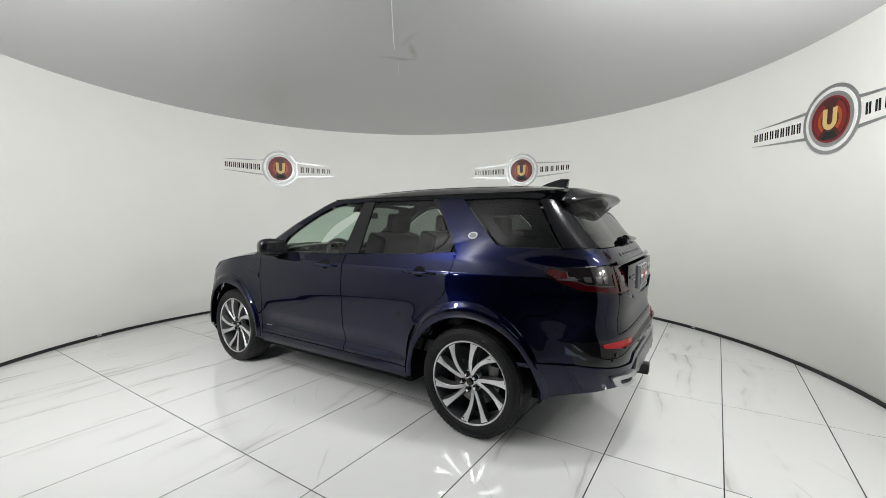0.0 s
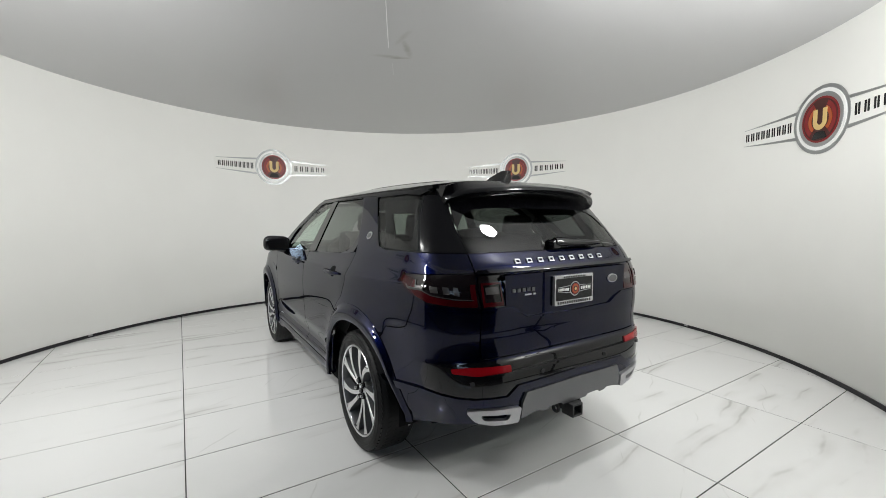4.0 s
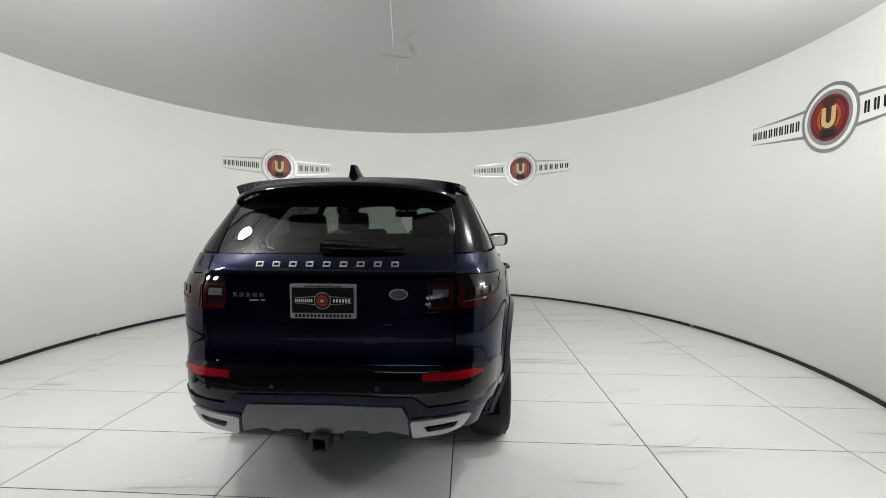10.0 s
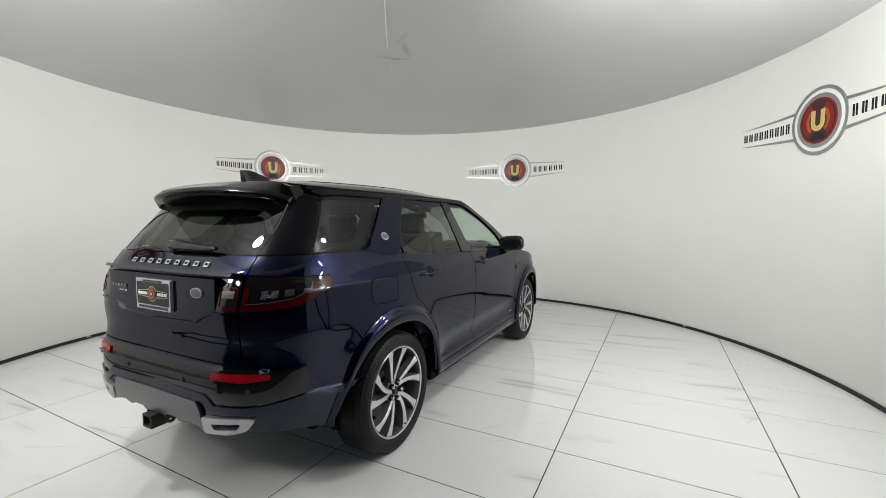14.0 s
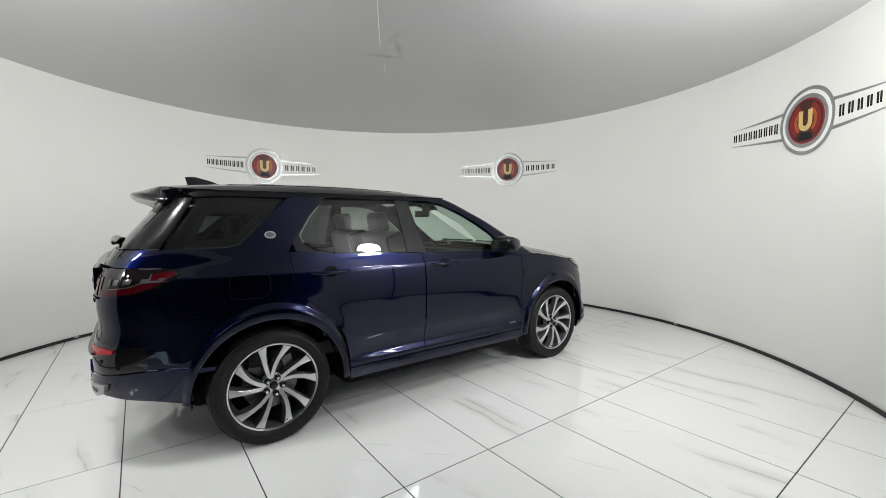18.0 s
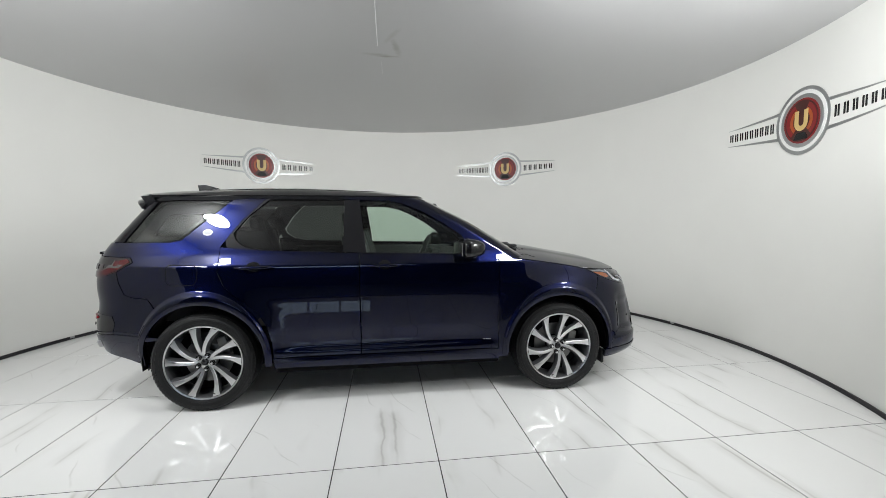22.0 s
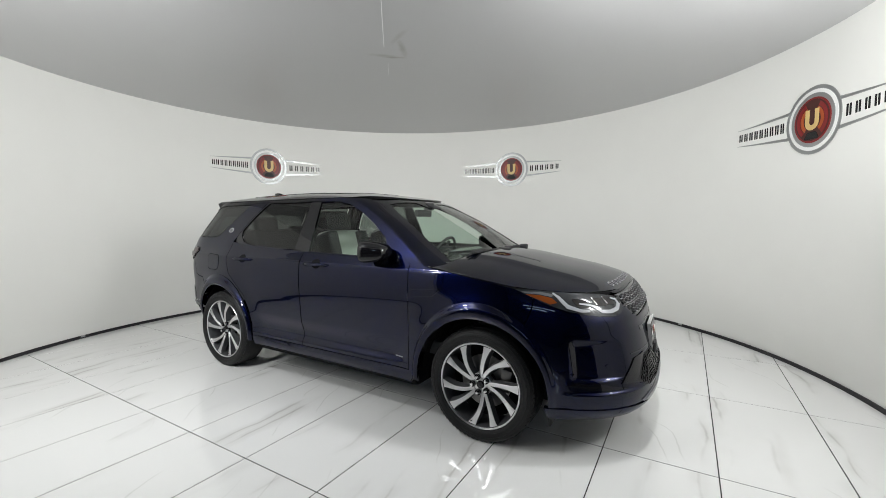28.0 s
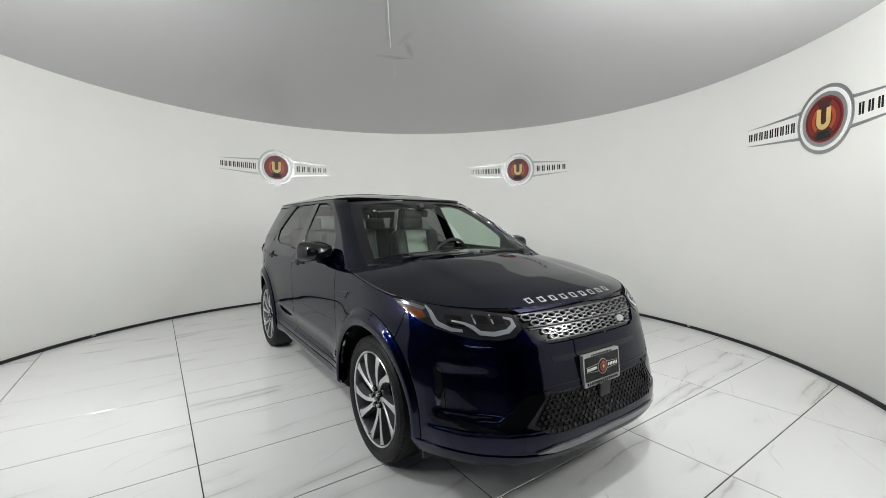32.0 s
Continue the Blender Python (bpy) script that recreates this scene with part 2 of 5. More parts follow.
LOGO_GOLD = plain("logo_gold_vinyl", (0.60, 0.43, 0.17), 0.35, vary=0.2)
LOGO_DARK = plain("logo_black_vinyl", (0.012, 0.012, 0.013), 0.16, vary=0.2, spec=0.3)
SEAM = plain("ceiling_seam", (0.72, 0.72, 0.72), 0.4, vary=0.05)


# ---- building helpers ----
def mesh_of(name, bm, mat, smooth=True, angle=40):
    me = bpy.data.meshes.new(name)
    bmesh.ops.recalc_face_normals(bm, faces=bm.faces)
    bm.to_mesh(me)
    bm.free()
    me.materials.append(mat)
    if smooth:
        me.shade_smooth()
        me.set_sharp_from_angle(angle=radians(angle))
    return me


def part(name, bm, mat, parent, label="", m=None, smooth=True, angle=40):
    """Links a bmesh as one mesh object under a thing or under a part."""
    me = bm if isinstance(bm, bpy.types.Mesh) else mesh_of(name, bm, mat, smooth, angle)
    ob = new(name, me)
    ob.parent = parent
    if m is not None:
        ob.matrix_basis = m
    if label:
        ob["label"] = label
    return ob


def box(bm, at, size, bevel=0.0, rot=None, seg=2):
    r = bmesh.ops.create_cube(bm, size=1.0, matrix=Matrix.Diagonal((*size, 1)))
    vs = r["verts"]
    if bevel:
        es = list({e for v in vs for e in v.link_edges})
        out = bmesh.ops.bevel(bm, geom=es, offset=bevel, segments=seg, profile=0.6, affect="EDGES")
        vs = list({v for f in out["faces"] for v in f.verts} | {v for v in vs if v.is_valid})
    mm = Matrix.Translation(at) @ (rot.to_4x4() if rot else Matrix())
    bmesh.ops.transform(bm, matrix=mm, verts=vs)
    return vs


def one_box(at, size, bevel=0.0, rot=None, seg=2):
    bm = bmesh.new()
    box(bm, at, size, bevel, rot, seg)
    return bm


def tilt(rx=0, ry=0, rz=0):
    return Euler((radians(rx), radians(ry), radians(rz))).to_matrix()


def lathe(bm, profile, n=48, axis="y", closed=False):
    """Turns a list of (radius, along) about an axis."""
    rings = []
    for k in range(n):
        a = 2 * math.pi * k / n
        ring = []
        for r, h in profile:
            c, s = r * math.cos(a), r * math.sin(a)
            ring.append(bm.verts.new((c, h, s) if axis == "y" else (c, s, h)))
        rings.append(ring)
    m = len(profile)
    for k in range(n):
        a, b = rings[k], rings[(k + 1) % n]
        for j in range(m if closed else m - 1):
            bm.faces.new((a[j], a[(j + 1) % m], b[(j + 1) % m], b[j]))
    return bm


def tube(bm, pts, r, n=8, cap=True):
    """A round bar along a list of points."""
    pts = [Vector(q) for q in pts]
    rings = []
    for i, q in enumerate(pts):
        d = (pts[min(i + 1, len(pts) - 1)] - pts[max(i - 1, 0)]).normalized()
        u = d.orthogonal().normalized() if abs(d.z) > 0.9 else d.cross(Vector((0, 0, 1))).normalized()
        w = d.cross(u)
        rr = r[i] if isinstance(r, (list, tuple)) else r
        rings.append([bm.verts.new(q + rr * (math.cos(2 * math.pi * k / n) * u + math.sin(2 * math.pi * k / n) * w)) for k in range(n)])
    for a, b in zip(rings, rings[1:]):
        for k in range(n):
            bm.faces.new((a[k], a[(k + 1) % n], b[(k + 1) % n], b[k]))
    if cap:
        bm.faces.new(rings[0])
        bm.faces.new(rings[-1])
    return bm


def rounded(poly, r, n=4):
    """The polygon with its corners rounded."""
    out, m = [], len(poly)
    for i, q in enumerate(poly):
        q, a, b = Vector(q), Vector(poly[i - 1]), Vector(poly[(i + 1) % m])
        da, db = (a - q), (b - q)
        ra, rb = min(r, da.length * 0.45), min(r, db.length * 0.45)
        s, e = q + da.normalized() * ra, q + db.normalized() * rb
        for k in range(n + 1):
            t = k / n
            out.append(tuple((1 - t) ** 2 * s + 2 * t * (1 - t) * q + t * t * e))
    return out


def lerp(x, table):
    for (a, p), (b, q) in zip(table, table[1:]):
        if x <= b:
            return p + (q - p) * (max(x, a) - a) / (b - a)
    return table[-1][1]


def smooth_lerp(x, table):
    """Catmull-Rom through a table of (x, value)."""
    n = len(table)
    if x <= table[0][0]:
        return table[0][1]
    if x >= table[-1][0]:
        return table[-1][1]
    for i in range(n - 1):
        (a, p), (b, q) = table[i], table[i + 1]
        if x <= b:
            h = b - a
            m0 = (q - table[i - 1][1]) / (b - table[i - 1][0]) * h if i else q - p
            m1 = (table[i + 2][1] - p) / (table[i + 2][0] - a) * h if i + 2 < n else q - p
            t = (x - a) / h
            return (2 * t ** 3 - 3 * t * t + 1) * p + (t ** 3 - 2 * t * t + t) * m0 + (3 * t * t - 2 * t ** 3) * q + (t ** 3 - t * t) * m1


def surface_normal(surf, a, b):
    h = 0.004
    d1 = surf(a + h, b) - surf(a - h, b)
    d2 = surf(a, b + h) - surf(a, b - h)
    nrm = d1.cross(d2)
    return nrm.normalized() if nrm.length > 1e-12 else Vector((0, 0, 1))


def panel_mesh(name, poly, surf, mat, off=0.0, thick=0.014, step=(0.06, 0.05), sides=(1,), flip=False, holes=()):
    """A sheet cut to a polygon in a surface's own two coordinates, laid on that surface, with edges of its own thickness.
    sides: 1 and -1, for the surface itself and its mirror image across the car's middle plane."""
    flat = bmesh.new()
    loops = [poly, *holes]
    vs = [flat.verts.new((a, b, 0)) for lp in loops for a, b in lp]
    for tri in tessellate_polygon([[Vector((a, b, 0)) for a, b in lp] for lp in loops]):
        flat.faces.new([vs[i] for i in tri])
    lo = [min(q[i] for q in poly) for i in (0, 1)]
    hi = [max(q[i] for q in poly) for i in (0, 1)]
    for i in (0, 1):
        k = math.ceil(lo[i] / step[i] + 1e-6)
        while k * step[i] < hi[i] - 1e-6:
            co, no = [0, 0, 0], [0, 0, 0]
            co[i], no[i] = k * step[i], 1
            bmesh.ops.bisect_plane(flat, geom=list(flat.verts) + list(flat.edges) + list(flat.faces), plane_co=co, plane_no=no, dist=1e-5)
            k += 1
    flat.verts.index_update()
    base, nrm = [], []
    for v in flat.verts:
        nn = surface_normal(surf, v.co.x, v.co.y)
        if flip:
            nn = -nn
        base.append(surf(v.co.x, v.co.y) + nn * off)
        nrm.append(nn)
    faces = [[v.index for v in f.verts] for f in flat.faces]
    rim = [[v.index for v in e.verts] for e in flat.edges if len(e.link_faces) == 1]
    flat.free()
    verts, polys, normals = [], [], []
    for side in sides:
        mir = Vector((1, side, 1))
        o = len(verts)
        verts += [q * mir for q in base]
        for f in faces:
            a, b, c = (verts[o + i] for i in f[:3])
            want = nrm[f[0]] * mir
            seq = f if (b - a).cross(c - a).dot(want) > 0 else f[::-1]
            polys.append([o + i for i in seq])
            normals += [nrm[i] * mir for i in seq]
        if thick:
            idx = {}
            for e in rim:
                for i in e:
                    if i not in idx:
                        idx[i] = len(verts)
                        verts.append(base[i] * mir)
                        verts.append((base[i] - nrm[i] * thick) * mir)
            for i, j in rim:
                q = [idx[i], idx[j], idx[j] + 1, idx[i] + 1]
                fn = (verts[q[1]] - verts[q[0]]).cross(verts[q[3]] - verts[q[0]])
                polys.append(q)
                normals += [fn.normalized() if fn.length > 1e-12 else Vector((0, 0, 1))] * 4
    me = bpy.data.meshes.new(name)
    me.from_pydata([tuple(v) for v in verts], [], polys)
    me.materials.append(mat)
    me.shade_smooth()
    me.normals_split_custom_set([tuple(q) for q in normals])
    return me


def panel(name, poly, surf, mat, parent, label="", **kw):
    me = panel_mesh(name, poly, surf, mat, **kw)
    return part(name, me, mat, parent, label)


def thing(name, label, category, group="", kind="", m=None):
    ob = new(name)
    ob.empty_display_size = 0.1
    if m is not None:
        ob.matrix_basis = m
    return tagged(ob, label, category, group, kind)


# ---- the room: round white wall, stretch ceiling, turntable floor ----
def arc_wall(name, a0, a1, z0, z1, r0, r1, mat, n):
    bm = bmesh.new()
    cols = []
    for k in range(n + 1):
        a = radians(a0 + (a1 - a0) * k / n)
        c, s = math.cos(a), math.sin(a)
        cols.append([bm.verts.new((r * c, r * s, z)) for r, z in ((r0, z0), (r0, z1), (r1, z1), (r1, z0))])
    for p, q in zip(cols, cols[1:]):
        for j in range(4):
            bm.faces.new((p[j], p[(j + 1) % 4], q[(j + 1) % 4], q[j]))
    if abs(a1 - a0) < 359:
        bm.faces.new(cols[0])
        bm.faces.new(cols[-1])
    return mesh_of(name, bm, mat)


wall = new("wall_round", arc_wall("wall_round", OPEN_B, 360 + OPEN_A, -0.02, CEIL + 0.06, ROOM_R, ROOM_R + 0.12, WALL, 180))
tagged(wall, "smooth off-white painted wall of the round photo booth", "wall", kind="structure")
lintel = new("wall_lintel", arc_wall("wall_lintel", OPEN_A, OPEN_B, 2.72, CEIL + 0.06, ROOM_R, ROOM_R + 0.12, WALL, 24))
tagged(lintel, "off-white wall strip over the booth's entrance", "wall", kind="structure")

bm = bmesh.new()
bmesh.ops.create_circle(bm, cap_ends=True, segments=144, radius=ROOM_R + 0.01)
r = bmesh.ops.extrude_face_region(bm, geom=list(bm.faces))
bmesh.ops.translate(bm, verts=[v for v in r["geom"] if isinstance(v, bmesh.types.BMVert)], vec=(0, 0, 0.02))
ceiling = new("ceiling", mesh_of("ceiling", bm, CEILING))
ceiling.location.z = CEIL
tagged(ceiling, "silver-grey satin stretch ceiling with a seam", "ceiling", kind="structure")

base = new("baseboard", arc_wall("baseboard", OPEN_B, 360 + OPEN_A, -0.02, 0.034, ROOM_R - 0.012, ROOM_R + 0.002, STRIP, 180))
tagged(base, "thin black rubber strip at the foot of the wall", "baseboard", kind="structure")
for az in (12.2, 160.5):
    clip = new("strip_joint", arc_wall("strip_joint", az - 0.35, az + 0.35, 0.016, 0.036, ROOM_R - 0.016, ROOM_R - 0.010, SATIN, 2))
    tagged(clip, "small silver joint in the black wall strip", "strip joint", kind="structure")

# seam and marks of the ceiling
bm = bmesh.new()
tube(bm, [(-0.03 + 0.012 * math.sin(1.5 * y), y, CEIL - 0.002) for y in np.linspace(-3.8, 0.0, 30)], 0.0034, 6)
tube(bm, [(0.0 + 0.02 * y, y, CEIL - 0.002) for y in np.linspace(0.40, 0.75, 8)], 0.0016, 6)
part("seam", bm, SEAM, ceiling, "thin pale weld seam", Matrix.Translation((0, 0, -CEIL)))

# turntable with its tiles
turntable = new("floor")
tagged(turntable, "round turntable floor of glossy white marble tiles", "floor", kind="structure")
bm = bmesh.new()
bmesh.ops.create_circle(bm, cap_ends=True, segments=144, radius=ROOM_R - 0.014)
r = bmesh.ops.extrude_face_region(bm, geom=list(bm.faces))
bmesh.ops.translate(bm, verts=[v for v in r["geom"] if isinstance(v, bmesh.types.BMVert)], vec=(0, 0, -0.05))
part("grout_bed", bm, GROUT, turntable, "dark grout between the tiles", Matrix.Translation((0, 0, -0.0014)), smooth=False)


def clip_to_disc(poly, rad, n=120):
    for k in range(n):
        a = 2 * math.pi * k / n
        nx, ny = math.cos(a), math.sin(a)
        out = []
        for i in range(len(poly)):
            p, q = poly[i - 1], poly[i]
            dp, dq = p[0] * nx + p[1] * ny - rad, q[0] * nx + q[1] * ny - rad
            if (dp > 0) != (dq > 0):
                t = dp / (dp - dq)
                out.append((p[0] + t * (q[0] - p[0]), p[1] + t * (q[1] - p[1])))
            if dq <= 0:
                out.append(q)
        poly = out
        if not poly:
            break
    return poly


TILE_X, TILE_Y, JOINT = 0.603, 1.203, 0.0030
whole = None
for i in range(-8, 8):
    for j in range(-5, 5):
        x0, y0 = 0.315 + TILE_X * i, 0.605 + TILE_Y * j
        cx, cy = x0 + TILE_X / 2, y0 + TILE_Y / 2
        hx, hy = TILE_X / 2 - JOINT, TILE_Y / 2 - JOINT
        sq = [(cx - hx, cy - hy), (cx + hx, cy - hy), (cx + hx, cy + hy), (cx - hx, cy + hy)]
        poly = clip_to_disc(sq, ROOM_R - 0.016)
        if len(poly) < 3:
            continue
        full = len(poly) == 4 and all(math.hypot(*q) < ROOM_R - 0.016 for q in sq)
        if full and whole:
            me = whole
        else:
            me = bpy.data.meshes.new("tile")
            loc = [(a - cx, b - cy) for a, b in poly]
            n = len(loc)
            e = 0.0012
            vs = [(a, b, -0.012) for a, b in loc] + [(a, b, -e) for a, b in loc] + [(a * (1 - e / hx), b * (1 - e / hy), 0) for a, b in loc]
            fs = [[2 * n + k for k in range(n)]]
            for k in range(n):
                k2 = (k + 1) % n
                fs += [[k, k2, n + k2, n + k], [n + k, n + k2, 2 * n + k2, 2 * n + k]]
            me.from_pydata(vs, [], fs)
            me.materials.append(MARBLE)
            if full:
                whole = me
        part("tile", me, MARBLE, turntable, m=Matrix.Translation((cx, cy, 0)))

# the dark workshop behind the entrance
def room_box(name, lo, hi, mat, label, category):
    bm = one_box([(a + b) / 2 for a, b in zip(lo, hi)], [b - a for a, b in zip(lo, hi)])
    return tagged(new(name, mesh_of(name, bm, mat, False)), label, category, kind="structure")


room_box("ground", (-9, -16, -0.30), (9, 6, -0.06), CONCRETE, "grey concrete slab round the booth", "floor")
bm = bmesh.new()
bmesh.ops.create_cube(bm, size=1)
bmesh.ops.transform(bm, matrix=Matrix.Translation((0, -8.9, -0.03)) @ Matrix.Diagonal((16, 9.7, 0.056, 1)), verts=bm.verts)
apron = tagged(new("shop_floor", mesh_of("shop_floor", bm, CONCRETE, False)), "grey concrete floor before the booth's entrance", "floor", kind="structure")
room_box("shop_wall_back", (-8.1, -13.9, -0.06), (8.1, -13.7, 5.2), SHOP_WALL, "plain dark wall of the workshop", "wall")
room_box("shop_wall_west", (-8.2, -13.9, -0.06), (-8.0, 6, 5.2), SHOP_WALL, "plain dark wall of the workshop", "wall")
room_box("shop_wall_east", (8.0, -13.9, -0.06), (8.2, 6, 5.2), SHOP_WALL, "plain dark wall of the workshop", "wall")
room_box("shop_wall_front", (-8.2, 5.8, -0.06), (8.2, 6, 5.2), SHOP_WALL, "plain dark wall of the workshop", "wall")
room_box("shop_ceiling", (-8.2, -13.9, 5.2), (8.2, 6, 5.4), SHOP_WALL, "plain dark workshop ceiling", "ceiling")
SKYLIGHT = glow("bright_window_pane", (0.62, 0.80, 1.0), 6.0)
for n, (x0, z0, count) in enumerate(((-4.8, 4.15, 5), (-4.2, 3.20, 3))):
    win = thing("window_%d" % (n + 1), "band of bright panes high in the dark workshop wall", "window", kind="structure")
    for k in range(count):
        part("pane", one_box((x0 + 0.6 + 1.2 * k, -13.69, z0 + 0.18), (1.12, 0.012, 0.34)), SKYLIGHT, win, "bright bluish pane", smooth=False)
    bm = bmesh.new()
    for k in range(count + 1):
        box(bm, (x0 + 1.2 * k, -13.67, z0 + 0.18), (0.08, 0.06, 0.44), 0.006)
    for z in (z0 - 0.02, z0 + 0.38):
        box(bm, (x0 + 0.6 * count, -13.67, z), (1.2 * count - 0.08, 0.05, 0.06), 0.006)
    part("window_frame", bm, SHOP_WALL, win, "dark window frame")

# lamp heads of the two floods
def flood(sx):
    f = thing("flood_lamp", "oval black studio flood lamp hung beside the entrance", "flood lamp", "studio flood lamps")
    at = Vector(FLOOD_AT[sx])
    m = look(at, (sx * 0.4, 0.6, 0.6)) @ Matrix.Translation((0, 0, 0.012))
    bm = bmesh.new()
    lathe(bm, [(0.0, 0.10), (0.09, 0.095), (0.165, 0.03), (0.185, 0.0), (0.178, 0.0), (0.16, 0.02), (0.0, 0.05)], 40, "z")
    bmesh.ops.transform(bm, matrix=Matrix.Diagonal((1.1, 0.46, 1, 1)), verts=bm.verts)
    part("shade", bm, BLACK_PLASTIC, f, m=m)
    bm = bmesh.new()
    tube(bm, [at + Vector((0, -0.03, 0.05)), (at.x + sx * 0.02, at.y - 0.12, CEIL + 0.005)], 0.012)
    part("hanger", bm, SATIN, f)
    return f


for sx in (-1, 1):
    flood(sx)


# stands of the two lamps
def lamp_stand(sx):
    f = thing("lamp_stand", "black studio lamp stand with two round globes", "studio lamp", "studio lamps", m=pose(sx * STAND_X, STAND_Y, 0))
    bm = bmesh.new()
    tube(bm, [(0, 0, 0.02), (0, 0, 1.62)], 0.014, 10)
    part("pole", bm, BLACK_PLASTIC, f)
    bm = bmesh.new()
    lathe(bm, [(0.0, 0.035), (0.03, 0.034), (0.12, 0.018), (0.14, 0.010), (0.14, 0.0), (0.0, 0.0)], 32, "z")
    part("base", bm, BLACK_PLASTIC, f)
    bm = bmesh.new()
    tube(bm, [(sx * 0.13, 0.13, 1.62), (-sx * 0.13, -0.13, 1.62)], 0.012, 8)
    part("crossbar", bm, BLACK_PLASTIC, f)
    for s2 in (-1, 1):
        bm = bmesh.new()
        tube(bm, [(s2 * sx * 0.13, s2 * 0.13, 1.61), (s2 * sx * 0.13, s2 * 0.13, 1.785)], 0.030, 14)
        part("socket", bm, BLACK_PLASTIC, f)
    return f


for sx in (-1, 1):
    lamp_stand(sx)


# ---- wall emblems ----
def wall_surface(az):
    def surf(u, v):
        a = radians(az) - u / ROOM_R
        return Vector((ROOM_R * math.cos(a), ROOM_R * math.sin(a), v))
    return surf


def circle(r, n=40, a0=0, a1=360, cx=0, cy=0):
    full = abs(a1 - a0) >= 360
    return [(cx + r * math.cos(radians(a0 + (a1 - a0) * k / (n if full else n - 1))), cy + r * math.sin(radians(a0 + (a1 - a0) * k / (n if full else n - 1)))) for k in range(n)]


def ring_seg(r0, r1, a0, a1, n=24):
    return circle(r1, n, a0, a1) + circle(r0, n, a1, a0)


def emblem_shapes():
    """Plain shapes of the round emblem with its two winged bars: outline, stack height, material, name."""
    up = lambda u: 0.118 - 0.028 * (abs(u) - 0.28) / 0.62
    out = []
    for s in (-1, 1):
        out.append((rounded([(s * 0.25, up(0.25) + 0.02), (s * 0.91, up(0.91) - 0.002), (s * 0.91, -up(0.91) + 0.002), (s * 0.25, -up(0.25) - 0.02)], 0.004), 1, LOGO_GREY, "wing"))
        out.append(([(s * 0.25, up(0.25) - 0.012), (s * 0.93, up(0.91) - 0.008), (s * 0.93, -up(0.91) + 0.008), (s * 0.25, -up(0.25) + 0.012)], 2, WALL, "wing_field"))
    out += [(circle(0.305, 56), 3, LOGO_GREY, "outer_ring"), (circle(0.272, 56), 4, LOGO_WHITE, "white_ring"), (circle(0.240, 56), 5, LOGO_GREY, "inner_ring"),
            (circle(0.203, 48), 6, LOGO_RED, "red_disc"), (circle(0.186, 48), 7, LOGO_MAROON, "maroon_disc")]
    for r0, r1, mat in ((0.135, 0.172, LOGO_RED), (0.095, 0.128, LOGO_ORANGE)):
        for a0, a1 in ((-50, 62), (118, 230)):
            out.append((ring_seg(r0, r1, a0, a1), 8, mat, "flame_arc"))
    out.append((circle(0.075, 24, 180, 360, 0, -0.015)[::1] + [(0.075, 0.095), (0.030, 0.095)] + circle(0.030, 12, 360, 180, 0, -0.015) + [(-0.030, 0.095), (-0.075, 0.095)], 9, LOGO_GOLD, "horseshoe"))
    out.append((rounded([(-0.085, -0.17), (0.085, -0.17), (0.05, -0.105), (-0.05, -0.105)], 0.02), 8, LOGO_DARK, "foot"))
    # letter-high plain bars
    for n, u0, u1 in ((9, -0.895, -0.325), (6, 0.325, 0.885)):
        step = (u1 - u0) / n
        for k in range(n):
            u = u0 + (k + 0.5) * step
            h = 0.050 - 0.010 * (abs(u) - 0.3) / 0.6
            w, d = step * (0.115 if n == 9 else 0.105), step * (0.20 if n == 9 else 0.17)
            for c in (u - d, u + d):
                out.append((rounded([(c - w, -h), (c + w, -h), (c + w, h), (c - w, h)], 0.004, 2), 3, LOGO_DARK, "letter_bar"))
    return out


def wall_emblem(az, z, label):
    e = thing("wall_emblem", label, "wall emblem", "emblems on the round wall")
    s = wall_surface(az)
    surf = lambda u, v: s(u, v + z)
    for poly, level, mat, name, *holes in emblem_shapes():
        panel(name, poly, surf, mat, e, off=0.0025 * level, thick=0.0024, step=(0.12, 9), holes=holes)
    return e


for az, z in ((121.3, 2.335), (55.5, 2.33), (-11.2, 2.31), (187.1, 2.33)):
    wall_emblem(az, z, "round red and gold emblem with grey wings on the white wall")


# ---- the car: surfaces in its own space, x to the front, y to its left, metres from the middle of the wheelbase ----
AXLE, HUB_Z, ARCH_R, TYRE_R = 1.3705, 0.362, 0.445, 0.366
S_REAR, L_REAR, S_FRONT, L_FRONT = -1.5, 1.2, 1.25, 1.3
WIDE = [(0.18, 0.83), (0.26, 0.895), (0.33, 0.922), (0.45, 0.930), (0.60, 0.936), (0.75, 0.944), (0.88, 0.950), (0.98, 0.946), (1.05, 0.9395), (1.078, 0.9345), (1.092, 0.9255),
        (1.15, 0.8895), (1.20, 0.865), (1.30, 0.817), (1.40, 0.768), (1.50, 0.718), (1.57, 0.680), (1.61, 0.645), (1.64, 0.600)]
REAR = [(0.18, -2.12), (0.30, -2.23), (0.42, -2.265), (0.60, -2.275), (0.70, -2.264), (0.735, -2.248), (0.80, -2.238), (0.90, -2.245), (0.98, -2.243), (1.10, -2.215), (1.17, -2.190), (1.24, -2.143),
        (1.35, -2.055), (1.50, -1.932), (1.58, -1.866), (1.64, -1.815)]
FRONT = [(0.18, 2.18), (0.26, 2.29), (0.34, 2.315), (0.50, 2.305), (0.62, 2.285), (0.74, 2.255), (0.84, 2.215), (0.92, 2.165), (0.98, 2.105), (1.04, 2.02), (1.20, 1.8)]
REAR_N = [(0.2, 5.0), (1.1, 5.5), (1.3, 5.0), (1.6, 5.0)]
TAPER = 0.125
